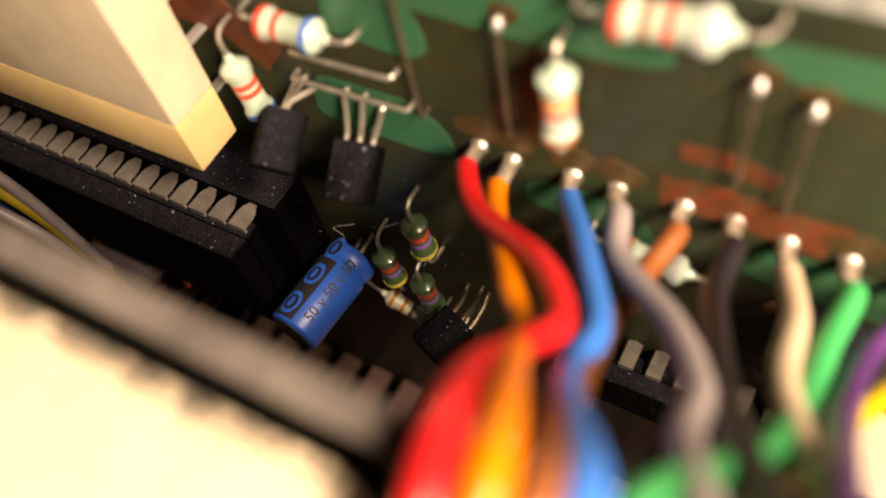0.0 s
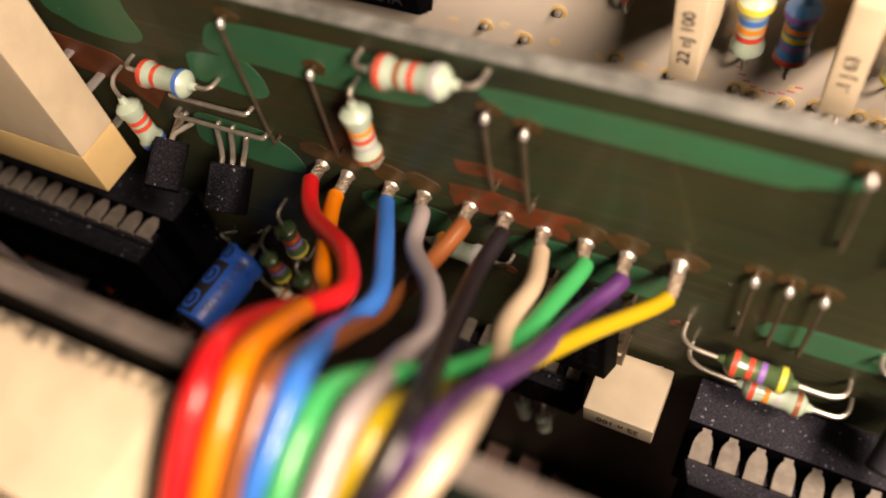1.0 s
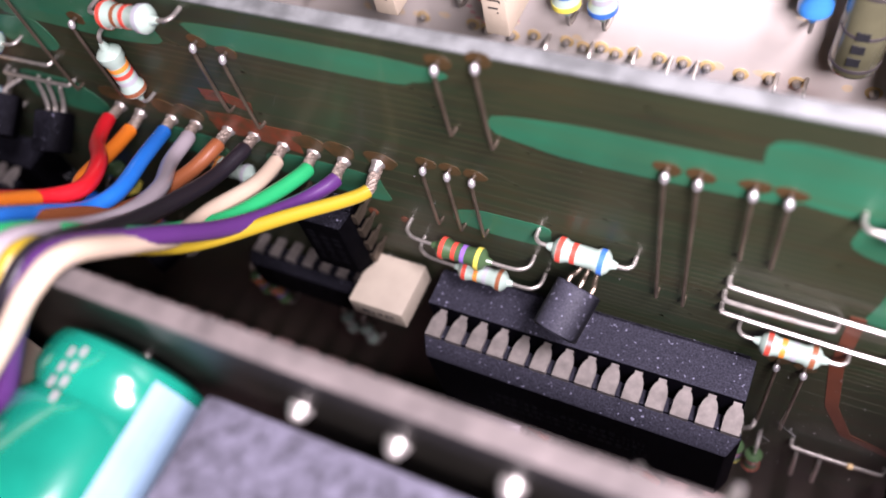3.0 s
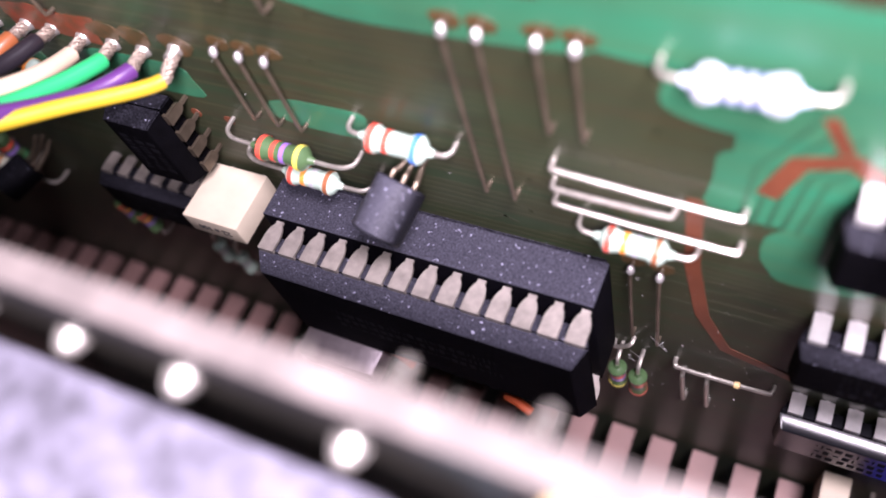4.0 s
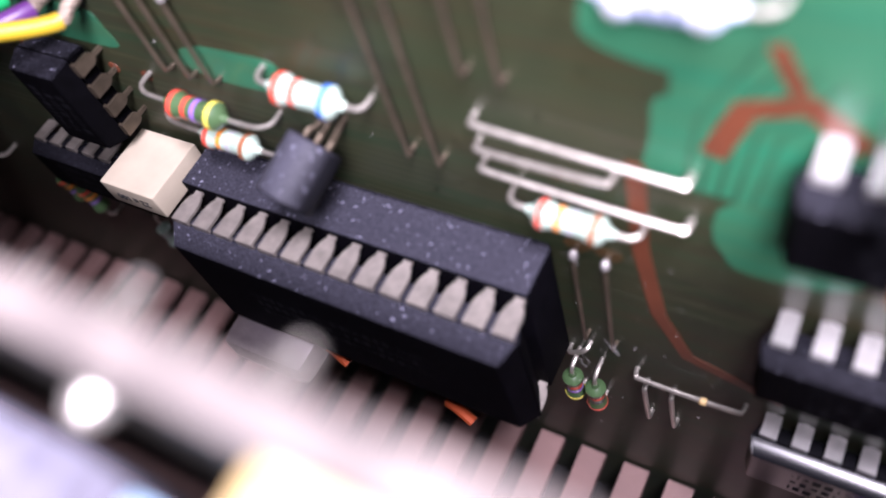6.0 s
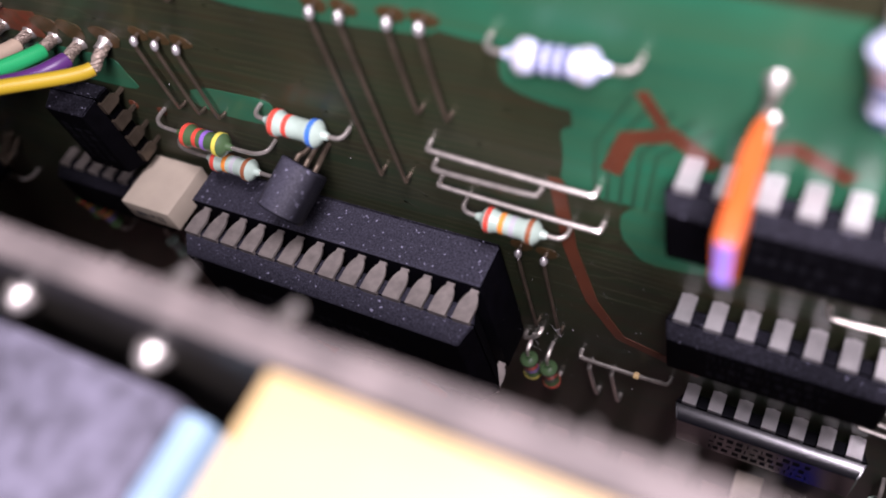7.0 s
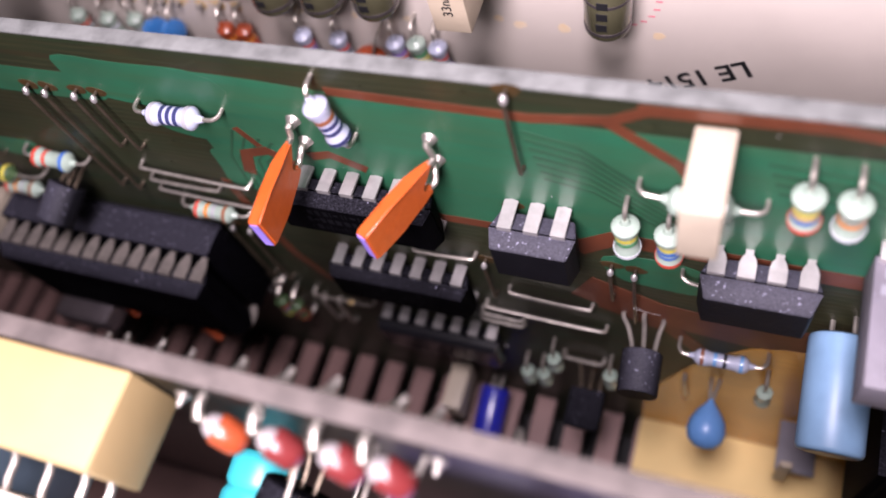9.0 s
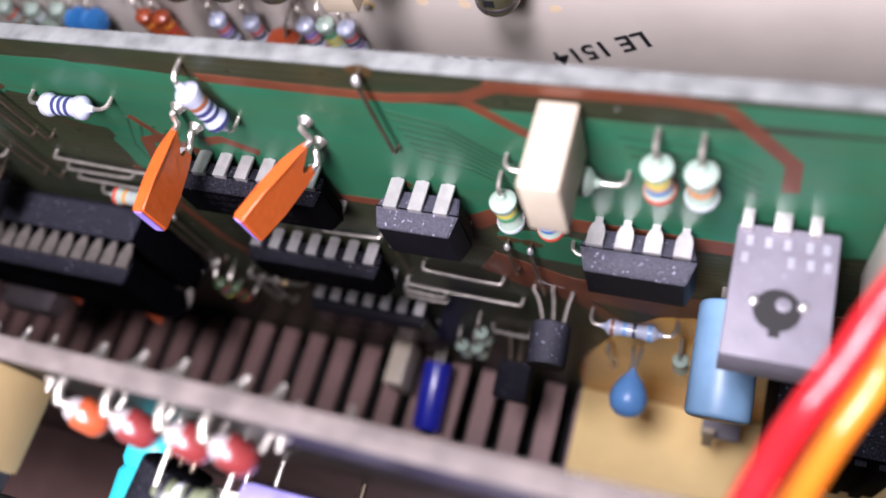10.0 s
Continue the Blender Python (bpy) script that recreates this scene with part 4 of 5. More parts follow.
part("tab", box(105.0, 106.4, -7.6, -6.9, -34, -26, 0.1), M_CREAM, br, "cream plastic tab")

# ---- power transistor at the right end ----
tp = thing("power_transistor", (109, 0, 18), "dark grey flat power transistor with a round mounting hole", "transistor")
part("case", box(105.3, 112.9, -12.1, -1.0, 15.6, 20.0, 0.22), M_GREYCASE, tp)
part("hole_rim", spin([(0, 1.92), (0.07, 1.88), (0.08, 1.72), (-0.35, 1.68)], (109.0, -8.0, 20.0), (0, 0, 1), 24), M_GREYCASE, tp)
# No hole is cut: flat near-black pieces hold the shade of hole and notch.
part("hole_shade_disc", spin([(0, 1.7), (0.05, 1.68)], (109.0, -8.0, 20.02), (0, 0, 1), 24), M_DARK, tp, "flat near-black disc for the shaded mounting hole")
for s in (-1, 1):
    part("contact", spin([(0, 0.42), (0.35, 0.36), (0.5, 0.15)], (109.0 + 1.75 * s, -7.5, 20.0), (0.3 * s, 0, 1), 10), M_BRIGHT, tp, "bright contact tab")
part("recess_floor", spin([(0, 0.6), (0.03, 0.56)], (109.4, -7.5, 20.06), (0, 0, 1), 24), M_GREYCASE, tp, "grey floor of the hole")
part("notch", box(108.55, 109.35, -10.2, -9.4, 20.03, 20.12), M_DARK, tp, "flat near-black block for the shaded notch at the rim of the hole")
bm = bmesh.new()
for i, (dx, dy) in enumerate([(-2.6, -2.4), (-1.2, -2.4), (0.2, -2.4), (1.8, -2.4), (3.0, -2.4), (-2.8, -3.9), (0.6, -3.9), (2.0, -3.9), (3.2, -3.9)]):
    box(109 + dx - 0.3, 109 + dx + 0.22, dy - 0.5, dy + 0.4, 19.98, 20.04, bm=bm)
part("marking", bm, M_PALEINK, tp, "faded grey printed marking", smooth=False)
for x, w in ((106.0, 0.9), (108.6, 1.3), (111.0, 0.9)):
    part("pin", box(x - w / 2, x + w / 2, -1.6, 0.4, 20.3, 20.7, 0.1), M_BRIGHT, tp)
    part("pin", box(x - w / 2, x + w / 2, -1.6, -1.2, 18.5, 20.4), M_BRIGHT, tp)

# ---- coloured wire bundle: from the green board over the top edge of the front board ----
WIRES = [
    ("red", [(-38.9, 0.3, 16.2), (-38.8, -1.5, 16.4), (-38.4, -2.9, 16.9), (-35.0, -7.0, 19.1), (-28.2, -11.4, 23.6), (-25.0, -15.5, 26.2), (-25.5, -18.5, 28.4), (-25.7, -22.0, 32.6), (-24.3, -25.6, 37.2), (-23.3, -28.6, 38.2), (-23.2, -31.0, 36.8), (-23.2, -33.8, 34.3), (-23.2, -37.5, 30.7), (-23.2, -41.6, 26.5), (-23.2, -50, 14)]),
    ("orange", [(-36.2, 0.3, 15.8), (-36.1, -1.5, 15.7), (-36.1, -2.9, 15.7), (-33.7, -7.0, 18.2), (-29.4, -13.0, 22.8), (-26.9, -16.0, 24.8), (-25.2, -20.0, 30.2), (-22.4, -25.5, 37.4), (-21.5, -28.5, 38.1), (-21.3, -31.5, 36.4), (-21.3, -35.1, 33.0), (-21.3, -38.7, 29.1), (-21.3, -41.1, 26.6), (-21.3, -50, 14)]),
    ("brown", [(-23.3, 0.3, 16.8), (-23.2, -1.5, 17.1), (-22.9, -2.9, 17.5), (-23.6, -7.0, 17.9), (-23.6, -14.0, 21.5), (-22.6, -19.0, 27.6), (-20.5, -25.5, 37.0), (-19.9, -28.4, 37.9), (-19.8, -32.3, 35.6), (-19.8, -35.2, 32.6), (-19.8, -37.7, 29.0), (-19.8, -40.0, 25.6), (-19.8, -48, 12)]),
    ("blue", [(-31.4, 0.3, 16.2), (-31.0, -1.5, 16.6), (-30.3, -2.9, 17.2), (-27.0, -8.0, 20.6), (-23.6, -14.0, 24.0), (-23.5, -17.5, 26.0), (-22.2, -21.0, 30.8), (-19.3, -25.5, 37.3), (-18.5, -28.3, 37.9), (-18.5, -31.4, 36.4), (-19.0, -34.0, 32.5), (-20.6, -37.5, 25.0), (-23.6, -42.0, 18.5), (-28.0, -48, 14)]),
    ("green", [(-12.6, 0.3, 16.5), (-12.3, -1.5, 16.8), (-11.9, -2.9, 17.2), (-12.5, -7.5, 19.1), (-13.0, -13.0, 22.5), (-14.2, -19.0, 28.4), (-17.2, -25.0, 36.2), (-17.3, -28.5, 37.6), (-17.2, -32.4, 35.9), (-17.2, -35.5, 33.5), (-17.3, -38.7, 29.9), (-17.4, -41.0, 27.2), (-17.6, -49, 15)]),
    ("grey", [(-28.0, 0.3, 16.3), (-27.5, -1.5, 16.9), (-26.7, -2.9, 17.5), (-25.1, -7.0, 19.2), (-20.3, -12.0, 23.4), (-17.5, -17.0, 27.5), (-17.2, -20.5, 30.6), (-15.5, -25.5, 37.0), (-15.3, -28.2, 37.7), (-15.2, -32.0, 36.6), (-15.3, -34.6, 34.4), (-15.6, -37.0, 30.0), (-16.2, -44, 19)]),
    ("yellow", [(-4.7, 0.3, 17.6), (-4.6, -1.6, 17.2), (-5.1, -3.5, 16.9), (-8.9, -9.5, 20.0), (-12.5, -16.5, 24.2), (-13.8, -21.0, 29.8), (-14.0, -25.5, 36.8), (-14.1, -28.4, 37.2), (-15.0, -31.0, 34.6), (-16.8, -34.0, 30.2), (-19.5, -38.0, 24), (-21.5, -46, 13)]),
    ("black", [(-19.9, 0.3, 16.9), (-19.6, -1.5, 17.4), (-19.2, -2.9, 18.0), (-19.1, -7.0, 19.3), (-18.0, -11.5, 22.5), (-16.3, -17.0, 27.3), (-14.6, -21.0, 31.8), (-12.7, -25.5, 37.2), (-12.7, -28.6, 37.4), (-13.7, -31.2, 35.0), (-15.6, -34.0, 30.6), (-18.2, -38, 25), (-20.5, -47, 13)]),
    ("violet", [(-9.0, 0.3, 16.5), (-8.9, -1.5, 16.6), (-8.8, -2.9, 16.7), (-10.3, -7.0, 18.0), (-11.2, -14.0, 23.6), (-11.4, -20.5, 31.6), (-11.3, -25.5, 37.4), (-11.5, -28.4, 37.5), (-12.5, -30.8, 35.2), (-14.4, -33.6, 31.0), (-17.0, -37.2, 25.6), (-19.6, -45, 14)]),
    ("cream", [(-16.4, 0.3, 16.4), (-16.1, -1.5, 16.7), (-15.6, -2.9, 17.1), (-14.5, -7.0, 19.4), (-14.2, -12.5, 22.9), (-12.5, -17.5, 26.8), (-11.3, -21.0, 31.6), (-10.1, -25.5, 37.6), (-10.5, -28.6, 38.0), (-12.0, -31.6, 35.8), (-13.5, -34.8, 33.7), (-15.2, -37.8, 31.6), (-18.4, -45, 22)]),
]
for name, pts in WIRES:
    w = thing("hookup_wire", pts[0], name + " insulated wire from the green board over the front one", "wire", "rainbow wire bundle")
    line = smooth_line(pts, 9)
    part("insulation", tube(line[16:], 0.70 if name == "yellow" else 0.82, 14), M_WIRE[name], w)
    strands = bmesh.new()
    for k in range(5):
        tube([p + Vector((math.cos(1.257 * k + 0.45 * i), 0, math.sin(1.257 * k + 0.45 * i))) * 0.33 for i, p in enumerate(line[:19])], 0.27, 7, strands)
    part("stripped_end", strands, M_TWIST, w, "tinned twisted bare wire end")
    part("solder_cone", spin([(0, 0.8), (0.15, 0.72), (0.5, 0.56), (1.2, 0.5)], (pts[0][0], 0, pts[0][2]), (0, -1, 0), 14), M_SOLDER, w, "solder cone")
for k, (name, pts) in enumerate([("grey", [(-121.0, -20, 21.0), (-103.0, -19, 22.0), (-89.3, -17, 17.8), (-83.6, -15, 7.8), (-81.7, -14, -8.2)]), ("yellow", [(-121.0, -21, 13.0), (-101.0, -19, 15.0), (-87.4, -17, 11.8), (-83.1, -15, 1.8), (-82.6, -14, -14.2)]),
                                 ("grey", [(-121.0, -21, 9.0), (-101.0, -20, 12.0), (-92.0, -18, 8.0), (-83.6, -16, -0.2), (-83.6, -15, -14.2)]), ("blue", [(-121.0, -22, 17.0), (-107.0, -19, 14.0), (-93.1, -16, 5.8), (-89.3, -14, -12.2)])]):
    solo("hookup_wire", pts[0], tube(smooth_line(pts, 9), 0.62, 12), M_DIMMED[name], name + " insulated wire hanging between the boards", "wire", "loose wires at the relay")
for name, o in (("red", 0.0), ("orange", 2.1)):
    d = 0.9 * o
    pts = [(101 + o, -46, 22), (104.6 + o, -34, 34), (106.8 + o, -28.6, 37.4 - d), (108.1 + o, -24.5, 37.2 - 1.6 * o), (110.0 + o, -20, 36.6 - 1.6 * o), (111.6 + 0.9 * o, -17, 37.9 - 1.6 * o), (113.0 + 0.7 * o, -14, 39.6 - 2 * o), (116.5 + o, -8, 41.6 - d), (122 + o, 0.6, 42.0), (129 + o, 8, 41), (138 + o, 22, 36)]
    solo("hookup_wire", pts[0], tube(smooth_line(pts, 9), 0.92, 14), M_WIRE[name], name + " insulated wire crossing above the boards", "wire", "wires crossing above")

# ---- things on the front board ----
bl = thing("filter_capacitor", (-50, -32, 20), "large cream block capacitor with a worn fuzzy edge", "capacitor")
part("case", box(-92, -27.2, -37.2, -28.2, 2, 34.2, 0.5), M_CREAM, bl)
bm = bmesh.new()
rnd = random.Random(21)
for i in range(260):
    x = rnd.uniform(-62, -27.6)
    a = Vector((x, -28.2 - rnd.uniform(0, 0.1), 34.0 + rnd.uniform(-0.2, 0.25)))
    tube([a, a + Vector((rnd.uniform(-0.35, 0.35), -rnd.uniform(0.2, 0.7), rnd.uniform(0.05, 0.4))), a + Vector((rnd.uniform(-0.7, 0.7), -rnd.uniform(0.4, 1.3), rnd.uniform(0.0, 0.5)))], 0.05, 3, bm)
part("worn_fringe", bm, M_DARK, bl, "dark frayed fringe along the edge")["kind"] = "stuff"
bl2 = thing("filter_capacitor", (-50, -43, 20), "large cream block capacitor beside a thin dark gap", "capacitor")
part("case", box(-92, -25.2, -52, -37.6, 2, 32.6, 0.5), M_CREAM, bl2)
for b, z in ((bl, 20), (bl2, 16)):
    part("lead", tube([(-60, -28.6 if b == bl else -38, z), (-60, -27.0, z)], 0.4, 8), M_LEAD, b)
gc = radial_can((-9.8, -27.9, 25.2), (-0.02, -1, -0.04), 26, 6.6, M_GREENCAN, "large glossy green electrolytic capacitor lying outwards", y0=-26.8)
bm = bmesh.new()
for i in range(7):
    a = radians(-10 + 7 * i)
    rr = 6.64
    q = [(rr * math.cos(a + radians(k * 7)), rr * math.sin(a + radians(k * 7))) for k in (0, 1)]
    vs = [bm.verts.new((-9.8 + x - 0.02 * s, -27.9 - s, 25.2 + z - 0.04 * s)) for x, z in q for s in (1.6, 25)]
    bm.faces.new((vs[0], vs[1], vs[3], vs[2]))
part("polarity_stripe", bm, M_STRIPE, gc, "pale blue stripe along the sleeve")
bm = bmesh.new()
for row, a in enumerate((84, 92)):
    for i in range(4 - row):
        u, w = radians(a), radians(a + 4)
        s0 = 1.7 + 1.15 * i + 0.3 * row
        vs = [bm.verts.new((-9.8 + 6.65 * math.cos(k) - 0.02 * v, -27.9 - v, 25.2 + 6.65 * math.sin(k) - 0.04 * v)) for k in (u, w) for v in (s0, s0 + 0.75)]
        bm.faces.new((vs[0], vs[1], vs[3], vs[2]))
part("marking", bm, M_CAP, gc, "worn white printed marking", smooth=False)
fo = thing("transformer", (17, -36, 18), "block wrapped in purple-grey felt with a pale edge strip", "transformer")
bm = box(-0.3, 34.2, -50, -28.9, 4, 29.9, 0.9)
part("felt_wrap", bm, M_FOAM, fo)
part("edge_strip", box(34.4, 36.2, -50, -29.4, 6, 29.6, 0.4), M_STRIPE, fo, "pale edge strip")
for x, z in ((5.6, 27.4), (13.2, 28.0), (21.2, 28.9), (30.4, 28.2)):
    part("terminal", spin([(0, 1.05), (0.25, 0.98), (0.7, 0.8), (1.05, 0.6), (1.25, 0.3)], (x + 0.6, -27.3, z + 1.3), (0.05, -1, 0.12), 14), M_SOLDER, fo, "soldered terminal")
f1 = thing("filter_capacitor", (47, -32, 31), "cream-yellow block capacitor on the front board", "capacitor")
part("case", box(41.0, 56.6, -34.6, -27.4, 28.0, 35.0, 0.3), mat("butter_cream_case", (0.41, 0.30, 0.14), 0.5, vary=0.12, scale=150, bump=0.12), f1)
f2 = thing("filter_capacitor", (47, -43, 18), "white block capacitor behind a row of leads", "capacitor")
part("case", box(30, 55.6, -50, -37.4, 6, 28.6, 0.45), M_WHITE, f2)
for x in (43, 53):
    part("lead", tube([(x, -27.8, 31), (x, -27.0, 31)], 0.4, 8), M_LEAD, f1)
for x in (42.4, 45.2, 48.6, 52.0, 54.4):
    part("lead", tube(smooth_line([(x, -38.0, 27.6), (x + 0.1, -36.6, 28.3), (x + 0.2, -35.2, 28.6), (x + 0.2, -34.4, 29.0)], 4), 0.32, 8), M_LEAD, f2)
for (x, z), base in zip(((61.6, 33.0), (66.4, 33.8), (71.2, 34.2), (74.7, 34.2)), ("rust", "maroon", "maroon", "maroon")):
    a, d, out = Vector((x, -27.3, z)), Vector((0.74, -0.18, -0.65)).normalized(), Vector((0, -1, 0))
    e = a + out * 1.7 + Vector((0.9, 0, -0.5))
    ob = thing("banded_diode", a, "red glass part with a white end and a thick looped lead", "diode", "red parts on the front board")
    part("body", spin([(0.4, 1.0), (0.7, 1.2), (2.3, 1.2), (2.8, 0.9), (3.1, 0.4)], e, d, 20), M_BASE[base], ob)
    part("end_cap", spin([(-0.35, 0.35), (-0.3, 0.6), (0.0, 0.82), (0.4, 0.96), (0.7, 1.0)], e, d, 20), M_CAP, ob, "white end cap")
    part("lead", tube(smooth_line([a - out * 0.6, a + out * 0.7 + Vector((0, 0, 0.3)), a + out * 1.7 + Vector((0.25, 0, 0.1)), e - d * 0.9, e + d * 0.1], 6), 0.38, 10), M_LEAD, ob, "thick tinned looped lead")
    f = e + d * 2.9
    part("lead", tube([f, Vector((f.x + 0.3, -26.8, f.z - 0.4))], 0.25, 8), M_LEAD, ob)
for x, z in ((58.6, 31.0), (79.0, 31.6)):
    solder_joint(x, z, -27.3, r=0.7, h=1.0, sign=-1)
transistor((66.0, -30.5, 22.0), d=(-0.2, -1, -0.2), face=(0, 0, -1), lead_mat=M_TARNISH, length=6, r=3.0, y0=-27.0, holes=[(64.5, 22.5), (66, 23), (67.5, 22.5)], label="black transistor under the red parts")
ppl = thing("wrapped_coil", (80, -36, 18), "coil wrapped in crumpled purple foil", "coil")
part("wrap", box(72.5, 84.5, -42, -30.0, 8, 24.0, 1.4), M_PURPLE, ppl)
part("sleeve", box(85.0, 97, -44, -30.5, 8, 22.6, 1.8), M_PURPLE, ppl)
part("lead", tube([(78, -30.3, 12), (78, -27, 12)], 0.3, 8), M_TARNISH, ppl)
radial_can((58.8, -27.9, 14.6), (0, -1, -0.1), 19, 3.2, M_TEAL, "teal capacitor low in front", y0=-26.9)
film_cap(66, 71, -38, -31, 8, 17, M_WHITE, "small white block below the red parts", 0.3, board=-26.9)
resistor((66.5, 25.0), (72.0, 24.0), -27.3, "olive", ["black", "cream" if "cream" in M_BAND else "white", "black", ""], length=5, r=1.3, h=5.5, label="dark banded part in front", group="")
# clipped leads and solder blobs on the far side of the front board
rnd = random.Random(11)
for x, z in ((-5.4, 31.0), (-2.0, 31.2), (7.6, 30.9), (14.8, 30.6), (28.4, 32.8), (36.2, 33.6), (52.2, 33.6), (53.8, 33.2), (56.6, 33.4), (59.6, 33.6), (79.6, 32.0), (84.2, 33.6)):
    solder_joint(x, z, -25.75, r=0.6, h=1.2 + rnd.uniform(-0.3, 0.3), sign=1, off=rnd.uniform(-0.2, 0.2))
for x, z in ((33.4, 33.8), (39.6, 33.8), (63.2, 32.8), (67.2, 33.6), (70.9, 34.0), (75.6, 33.8), (78.2, 33.2)):
    solder_joint(x, z, -25.75, r=1.1, h=1.7, sign=1, off=rnd.uniform(0.1, 0.5), label="dull grey solder joint with a bent lead end")

# ---- things on the white board ----
WG = "parts on the white board"
YW = 25.0
for x, z, b, bands in [(39.6, 13.2, "white", ["", "red", "violet", "black", "black"]), (44.6, 13.2, "white", ["", "red", "black", "white", ""]), (52.4, 13.4, "white", ["", "violet", "red", "black", "red"]),
                       (55.2, 13.6, "mint", ["", "green", "yellow", "yellow", "grey"]), (57.9, 13.2, "white", ["", "red", "black", "violet", "white"]), (3.6, 13.0, "mint", ["", "red", "grey", "brown", ""]),
                       (13.5, 13.2, "mint", ["", "grey", "", "red", ""]), (28.0, 13.0, "rust", ["", "orange", "", "", ""]), (30.8, 13.0, "rust", ["", "orange", "red", "", ""]), (8.6, 12.8, "mint", ["", "white", "", "", ""])]:
    resistor((x, z), (x + 0.8, z - 9.6), YW, b, bands, length=6.0, r=1.15, h=2.2, label=b + " resistor with bands on the white board", group=WG)
for x, b, bands in [(-5.6, "mint", ["yellow", "blue", "orange", "red", "mint"]), (-1.8, "blue", ["violet", "orange", "yellow", "violet", "red"]), (7.0, "mint", ["", "red", "gold", "blue", "yellow"]), (10.8, "mint", ["", "red", "yellow", "grey", "blue"]),
                    (67.4, "white", ["black", "red", "black", "red", "green"]), (30.0, "blue", ["black", "", "", "", ""]), (-9.0 - 8, "rust", ["brown", "", "", "", ""])]:
    top = 29.6 if -6 < x < 12 else 33.5
    resistor((x, top), (x, top - 12.4), YW, b, [c if c in M_BAND else "" for c in bands], length=7.2, r=1.45, h=3.0, label=b + " banded resistor higher on the white board", group=WG)
for x0, x1, z0, t in [(-10.8, -8.3, 22.6, "22 nJ 100"), (1.5, 4.0, 22.4, ".1 J 63"), (63.6, 67.4, 23.4, "33n/100")]:
    fc = film_cap(x0, x1, 14.6, YW - 0.4, z0, z0 + 11, M_CREAM, "narrow cream block capacitor with black print on the white board", 0.2, board=YW)
    lettering(t, 1.45, ((x0 + x1) / 2, 14.57, z0 + 4.6), (0, 0, 1), (-1, 0, 0), M_BLACKINK, fc, "black printed value")
for x, z0, r in ((34.2, 18.6, 2.2), (39.9, 17.4, 2.6), (46.4, 17.8, 2.6), (53.2, 18.0, 2.6), (79.0, 17.6, 2.4)):
    oc = thing("tubular_capacitor", (x, YW, z0 + 7), "smoked olive tubular capacitor with dark ends on the white board", "capacitor", WG)
    part("tube", spin([(0, 0.6 * r), (0.5, 0.93 * r), (0.9, r), (13.2, r), (13.6, 0.93 * r), (14, 0.6 * r)], (x, YW - r - 0.9, z0), (0.04, 0, 1), 28), M_OLIVECAN, oc)
    for s in (1.3, 5.2, 9.5):
        part("band", spin([(s, r * 1.012), (s + 0.35, r * 1.012)], (x, YW - r - 0.9, z0), (0.04, 0, 1), 28), M_ALU, oc, "dull silver ring")
    bm = bmesh.new()
    for k in range(3):
        box(x - 0.6 + 0.1 * k, x + 0.5 + 0.1 * k, YW - 2 * r - 0.93, YW - 2 * r - 0.7, z0 + 2.2 + 1.5 * k, z0 + 3.1 + 1.5 * k, bm=bm)
    part("marking", bm, M_BLACKINK, oc, "dark printed characters", smooth=False)
    add_leads(oc, [[(x, YW - r - 0.9, z0 + 0.2), (x, YW - r - 0.6, z0 - 0.8), (x, YW - 0.6, z0 - 1.2), (x, YW + 0.4, z0 - 1.2)]], r=0.35, material=M_PIN)
for x in (17.2, 20.0):
    dc = thing("disc_capacitor", (x, YW, 10), "small blue disc capacitor on the white board", "capacitor", WG)
    part("disc", spin([(0, 1.0), (0.3, 1.9), (1.2, 1.9), (1.5, 1.0)], (x - 0.7, YW - 3.0, 9.4), (1, -0.2, 0.1), 20), M_BASE["blue"], dc)
    add_leads(dc, [[(x, YW - 3, 10.6), (x, YW - 2, 12.2), (x, YW + 0.4, 12.8)]])
jt = thing("disc_capacitor", (48.6, YW, 8), "rust-red disc capacitor with two bent leads on the white board", "capacitor", WG)
part("disc", spin([(0, 1.2), (0.3, 2.3), (1.2, 2.3), (1.5, 1.2)], (48.2, YW - 3.2, 7.6), (0.8, -0.4, 0.3), 20), M_BASE["rust"], jt)
add_leads(jt, [[(49.4, YW - 3, 9.0), (50.4, YW - 2.4, 11.4), (50.6, YW + 0.4, 12.0)], [(50.0, YW - 3, 7.0), (51.2, YW - 2.2, 8.4), (51.4, YW + 0.4, 8.8)]])
ch = dip(-46.8, 23.6, 4, y_board=YW, y_sh=YW - 2.6, y_back=YW - 1, y_front=YW - 4.4, label="black eight-pin chip with pale print on the white board", marks=False)
lettering("6024A", 2.0, (-43.0, YW - 4.42, 18.6), (1, 0, 0), (0, 0, 1), M_GREYINK, ch, "pale printed number")
bm = box(-44.6, -41.4, YW - 4.43, YW - 4.36, 20.2, 21.6)
part("marking", bm, M_GREYINK, ch, "pale printed bars", smooth=False)
DOTS = [(-33, 13.5), (-28.4, 12.8), (-24.5, 17.5), (-18.3, 13.1), (-12.5, 12.4), (-6.0, 12.5), (-4.3, 12.2), (-1.1, 11.9), (1.6, 12.5), (5.5, 12.4), (7.4, 12.0), (9.5, 12.4), (11.1, 11.9),
        (13.2, 12.4), (15.9, 12.3), (18.5, 12.3), (21.0, 12.3), (24.4, 12.0), (27.3, 12.2), (29.9, 12.2), (37.0, 12.6), (61.0, 12.2)]
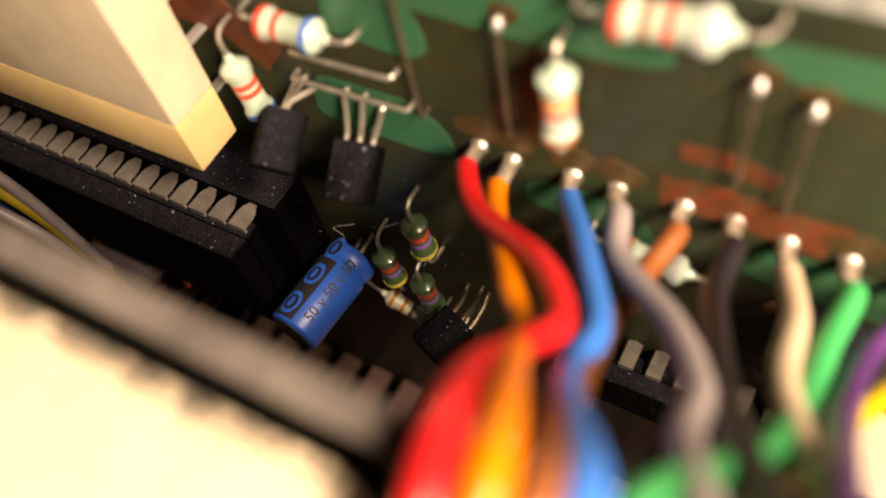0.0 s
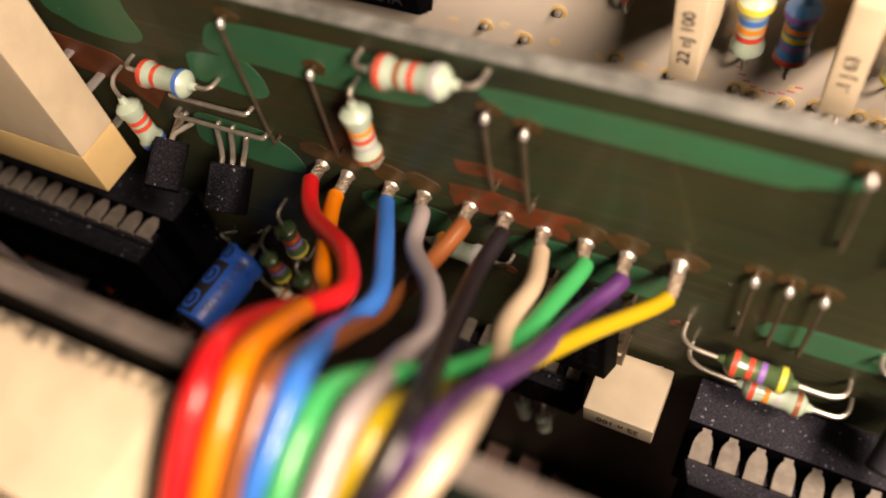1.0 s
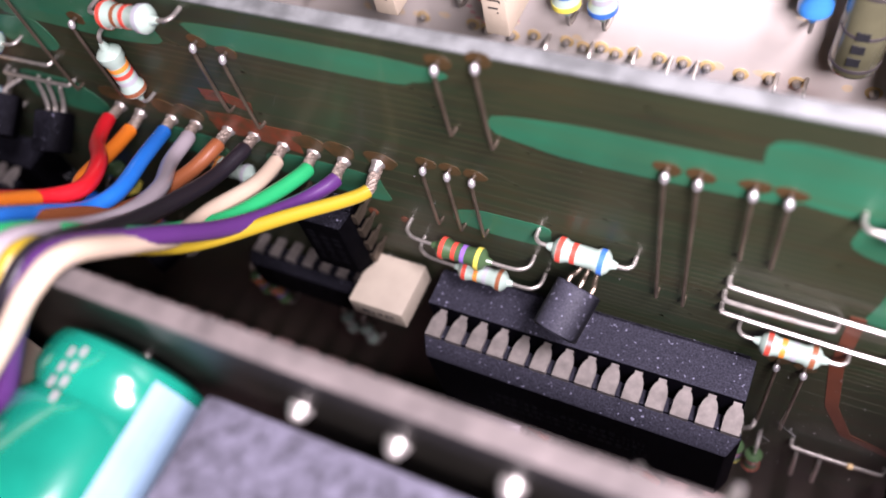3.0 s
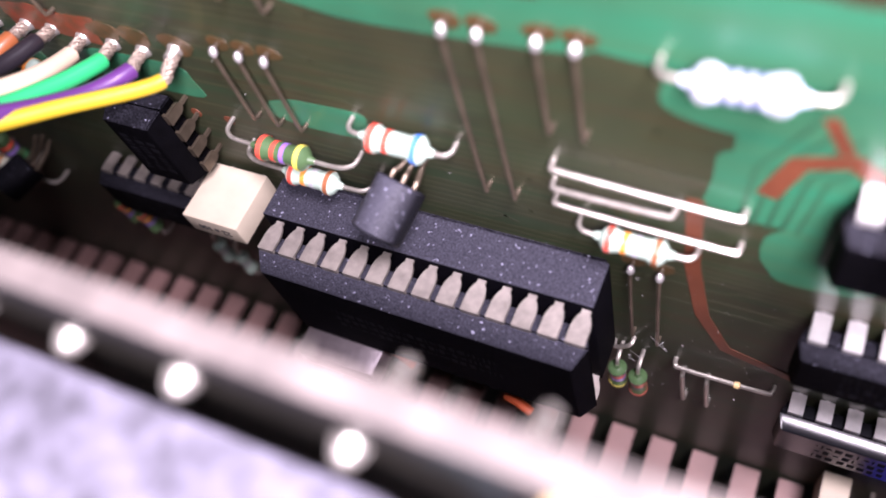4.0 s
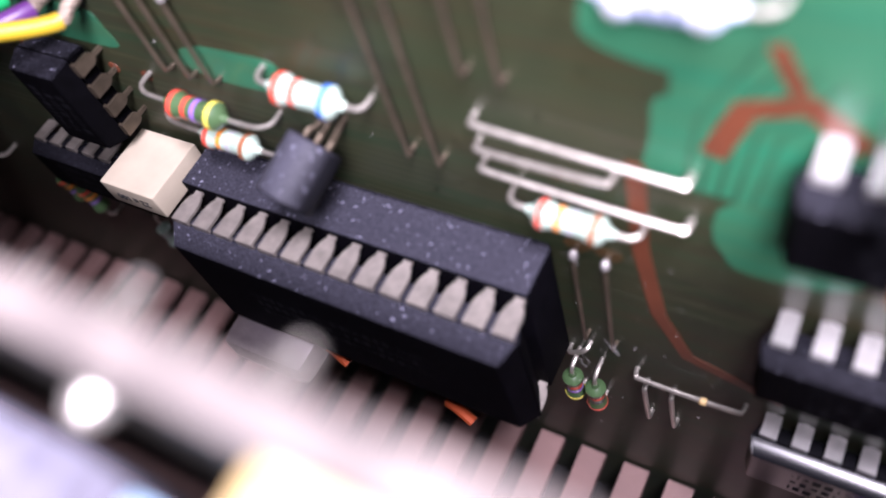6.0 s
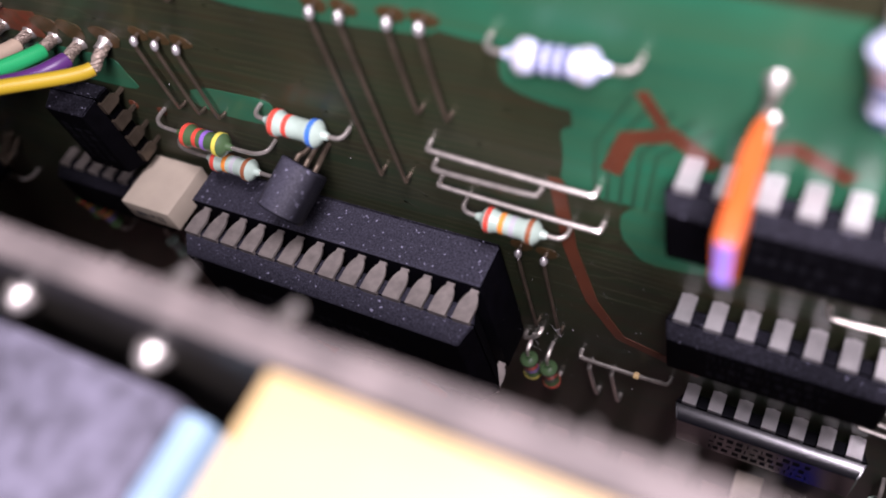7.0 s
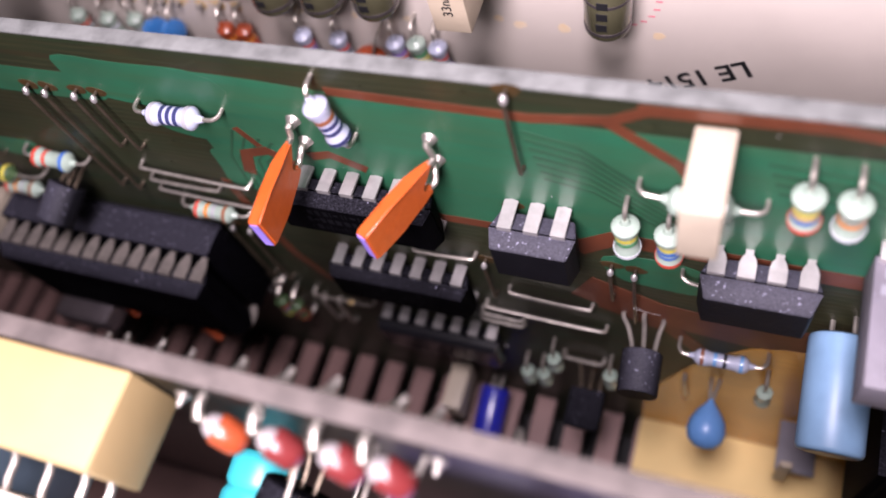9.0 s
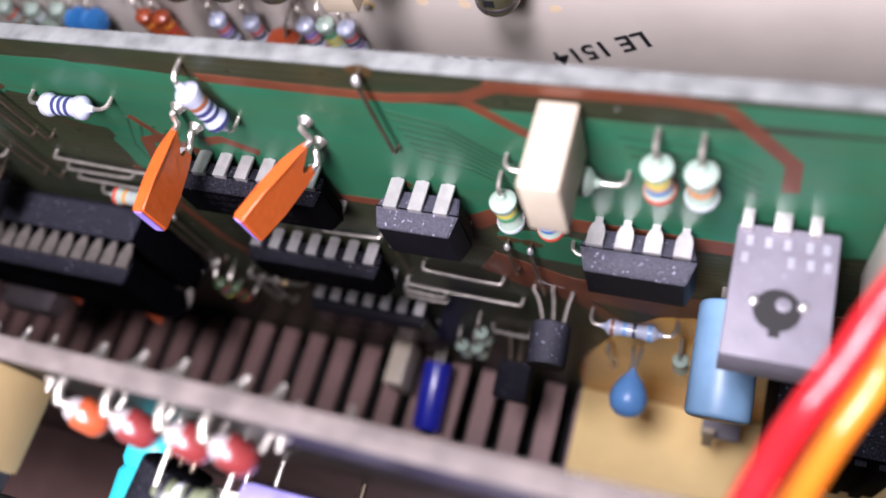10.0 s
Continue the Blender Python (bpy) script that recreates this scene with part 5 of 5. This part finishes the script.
for x, z in DOTS:
    e = thing("eyelet", (x, YW, z), "hole in the white board with a clipped lead and yellowed flux", "eyelet", "eyelets in the white board")
    part("flux_ring", spin([(0, 0.85), (0.05, 0.8)], (x, YW - 0.001, z), (0, -1, 0), 16), M_FLUX, e, "yellowed flux")
    part("lead_end", spin([(0, 0.45), (0.8, 0.42), (1.1, 0.2)], (x, YW - 0.02, z), (0.15, -1, 0.4), 10), M_SOLDER, e)
for i in range(34):
    x, z = -40 + 3.9 * i + random.Random(i).uniform(-1.4, 1.4), random.Random(i + 50).choice((12.6, 13.2, 14.0, 20.6))
    part("flux_stain", sheet(blob(x, z, random.Random(i + 9).uniform(0.5, 0.9), random.Random(i + 90).uniform(0.4, 0.7), i, 16, 1.0), YW + 0.02, 0.035 + 0.002 * (i % 4)), M_STAIN, wb, "yellow flux stain", smooth=False)
for x, z in ((-7.2, 26), (0.6, 26), (5.0, 27)):
    part("flux_stain", sheet(blob(x, z, 0.9, 7.5, int(x * 3) + 70, 24, 0.6), YW + 0.02, 0.047), M_STAIN, wb, "yellow flux streak beside a capacitor", smooth=False)
tx = lettering("LE 1514", 3.65, (87.9, YW - 0.02, 6.9), (-0.905, 0, -0.424), (0.424, 0, -0.905), M_BLACKINK, wb, "black hand-written marking upside down", bold=0.07)
bm = bmesh.new()
for x, z, w, h in ((64.0, 2.4, 0.6, 0.6), (65.6, 2.8, 0.9, 0.5), (68.2, 2.3, 0.45, 2.0), (69.9, 2.4, 1.0, 2.1), (72.0, 2.5, 1.2, 1.9), (74.2, 2.6, 0.9, 1.7)):
    box(x - w / 2, x + w / 2, YW - 0.03, YW + 0.1, z - h / 2, z + h / 2, bm=bm)
part("marking", bm, M_BLACKINK, wb, "black marking half hidden by the board edge", smooth=False)
bm = bmesh.new()
for i in range(9):
    for cx, cz, r, turn in ((79.6, 18.5, 4.0, -70), (-3.0, 15.9, 3.1, -168)):
        a = radians(turn + 17 * i)
        x, z = cx + r * math.cos(a), cz + r * math.sin(a)
        box(x - 0.35, x + 0.35, YW - 0.02, YW + 0.1, z - 0.12, z + 0.12, bm=bm)
part("pink_print", bm, M_PINKINK, wb, "pink printed outline dashes", smooth=False)

# ---- small things low between the boards ----
for x, z, l in ((10.5, -10, 3.2), (24.0, -12.5, 3.0), (-93.5, -7.5, 2.6), (-79.0, -7.5, 2.8)):
    solo("wire_offcut", (x, -9.5, z - 6), tube([(x, -9.0, z - 7), (x + l * 0.5, -9.4, z - 6.6), (x + l, -9.8, z - 7.4)], 0.55, 8), M_BASE["rust"], "short bright orange-red sleeve under the long chip", "sleeve")
for x in (40.5, 43.0, 92.0):
    z = -19.5 if x < 50 else -21.0
    wire_link((x, z), (x + 0.4, z - 7), label="thin bare wire link low on the board", r=0.25)
wire_link((76.2, -21.5), (81.6, -21.8), label="thin bare wire link lying level low on the board", r=0.25)

# ---- lint and dust lying about ----
bm = bmesh.new()
rnd = random.Random(3)
for i in range(330):
    if i % 3 == 0:
        p = Vector((rnd.uniform(-70, 105), -rnd.uniform(0.05, 0.3), rnd.uniform(-35, 34)))
    elif i % 3 == 1:
        p = Vector((rnd.uniform(-62, -40), -rnd.uniform(0.2, 6), rnd.uniform(-14, 10)))
    else:
        p = Vector((rnd.uniform(32, 48), -rnd.uniform(0.2, 3), rnd.uniform(-22, 6)))
    e = rnd.uniform(0.03, 0.085)
    vs = [bm.verts.new(p + Vector((rnd.uniform(-1, 1), rnd.uniform(-1, 1), rnd.uniform(-1, 1))) * e) for _ in range(4)]
    for f in ((0, 1, 2), (0, 1, 3), (0, 2, 3), (1, 2, 3)):
        bm.faces.new([vs[k] for k in f])
solo("dust_specks", (0, -0.3, 0), bm, M_LINT, "scattered pale dust specks on the green board", "dust", kind="stuff", smooth=False)
for k, (x, y, z) in enumerate([(38.5, -2.5, -9), (36.2, -3.4, -12), (-46, -4, 6), (-52, -5, 3), (-44, -4, 2), (87, -1.2, -1)]):
    a = Vector((x, y, z))
    pts = [a + Vector((rnd.uniform(-1, 1), rnd.uniform(-0.6, 0.6), rnd.uniform(-1, 1))) * (0.5 + 0.4 * i) for i in range(5)]
    solo("lint_fibre", a, tube(smooth_line(pts, 6), 0.016, 5), M_LINT, "fine pale lint fibre caught between the parts", "lint")
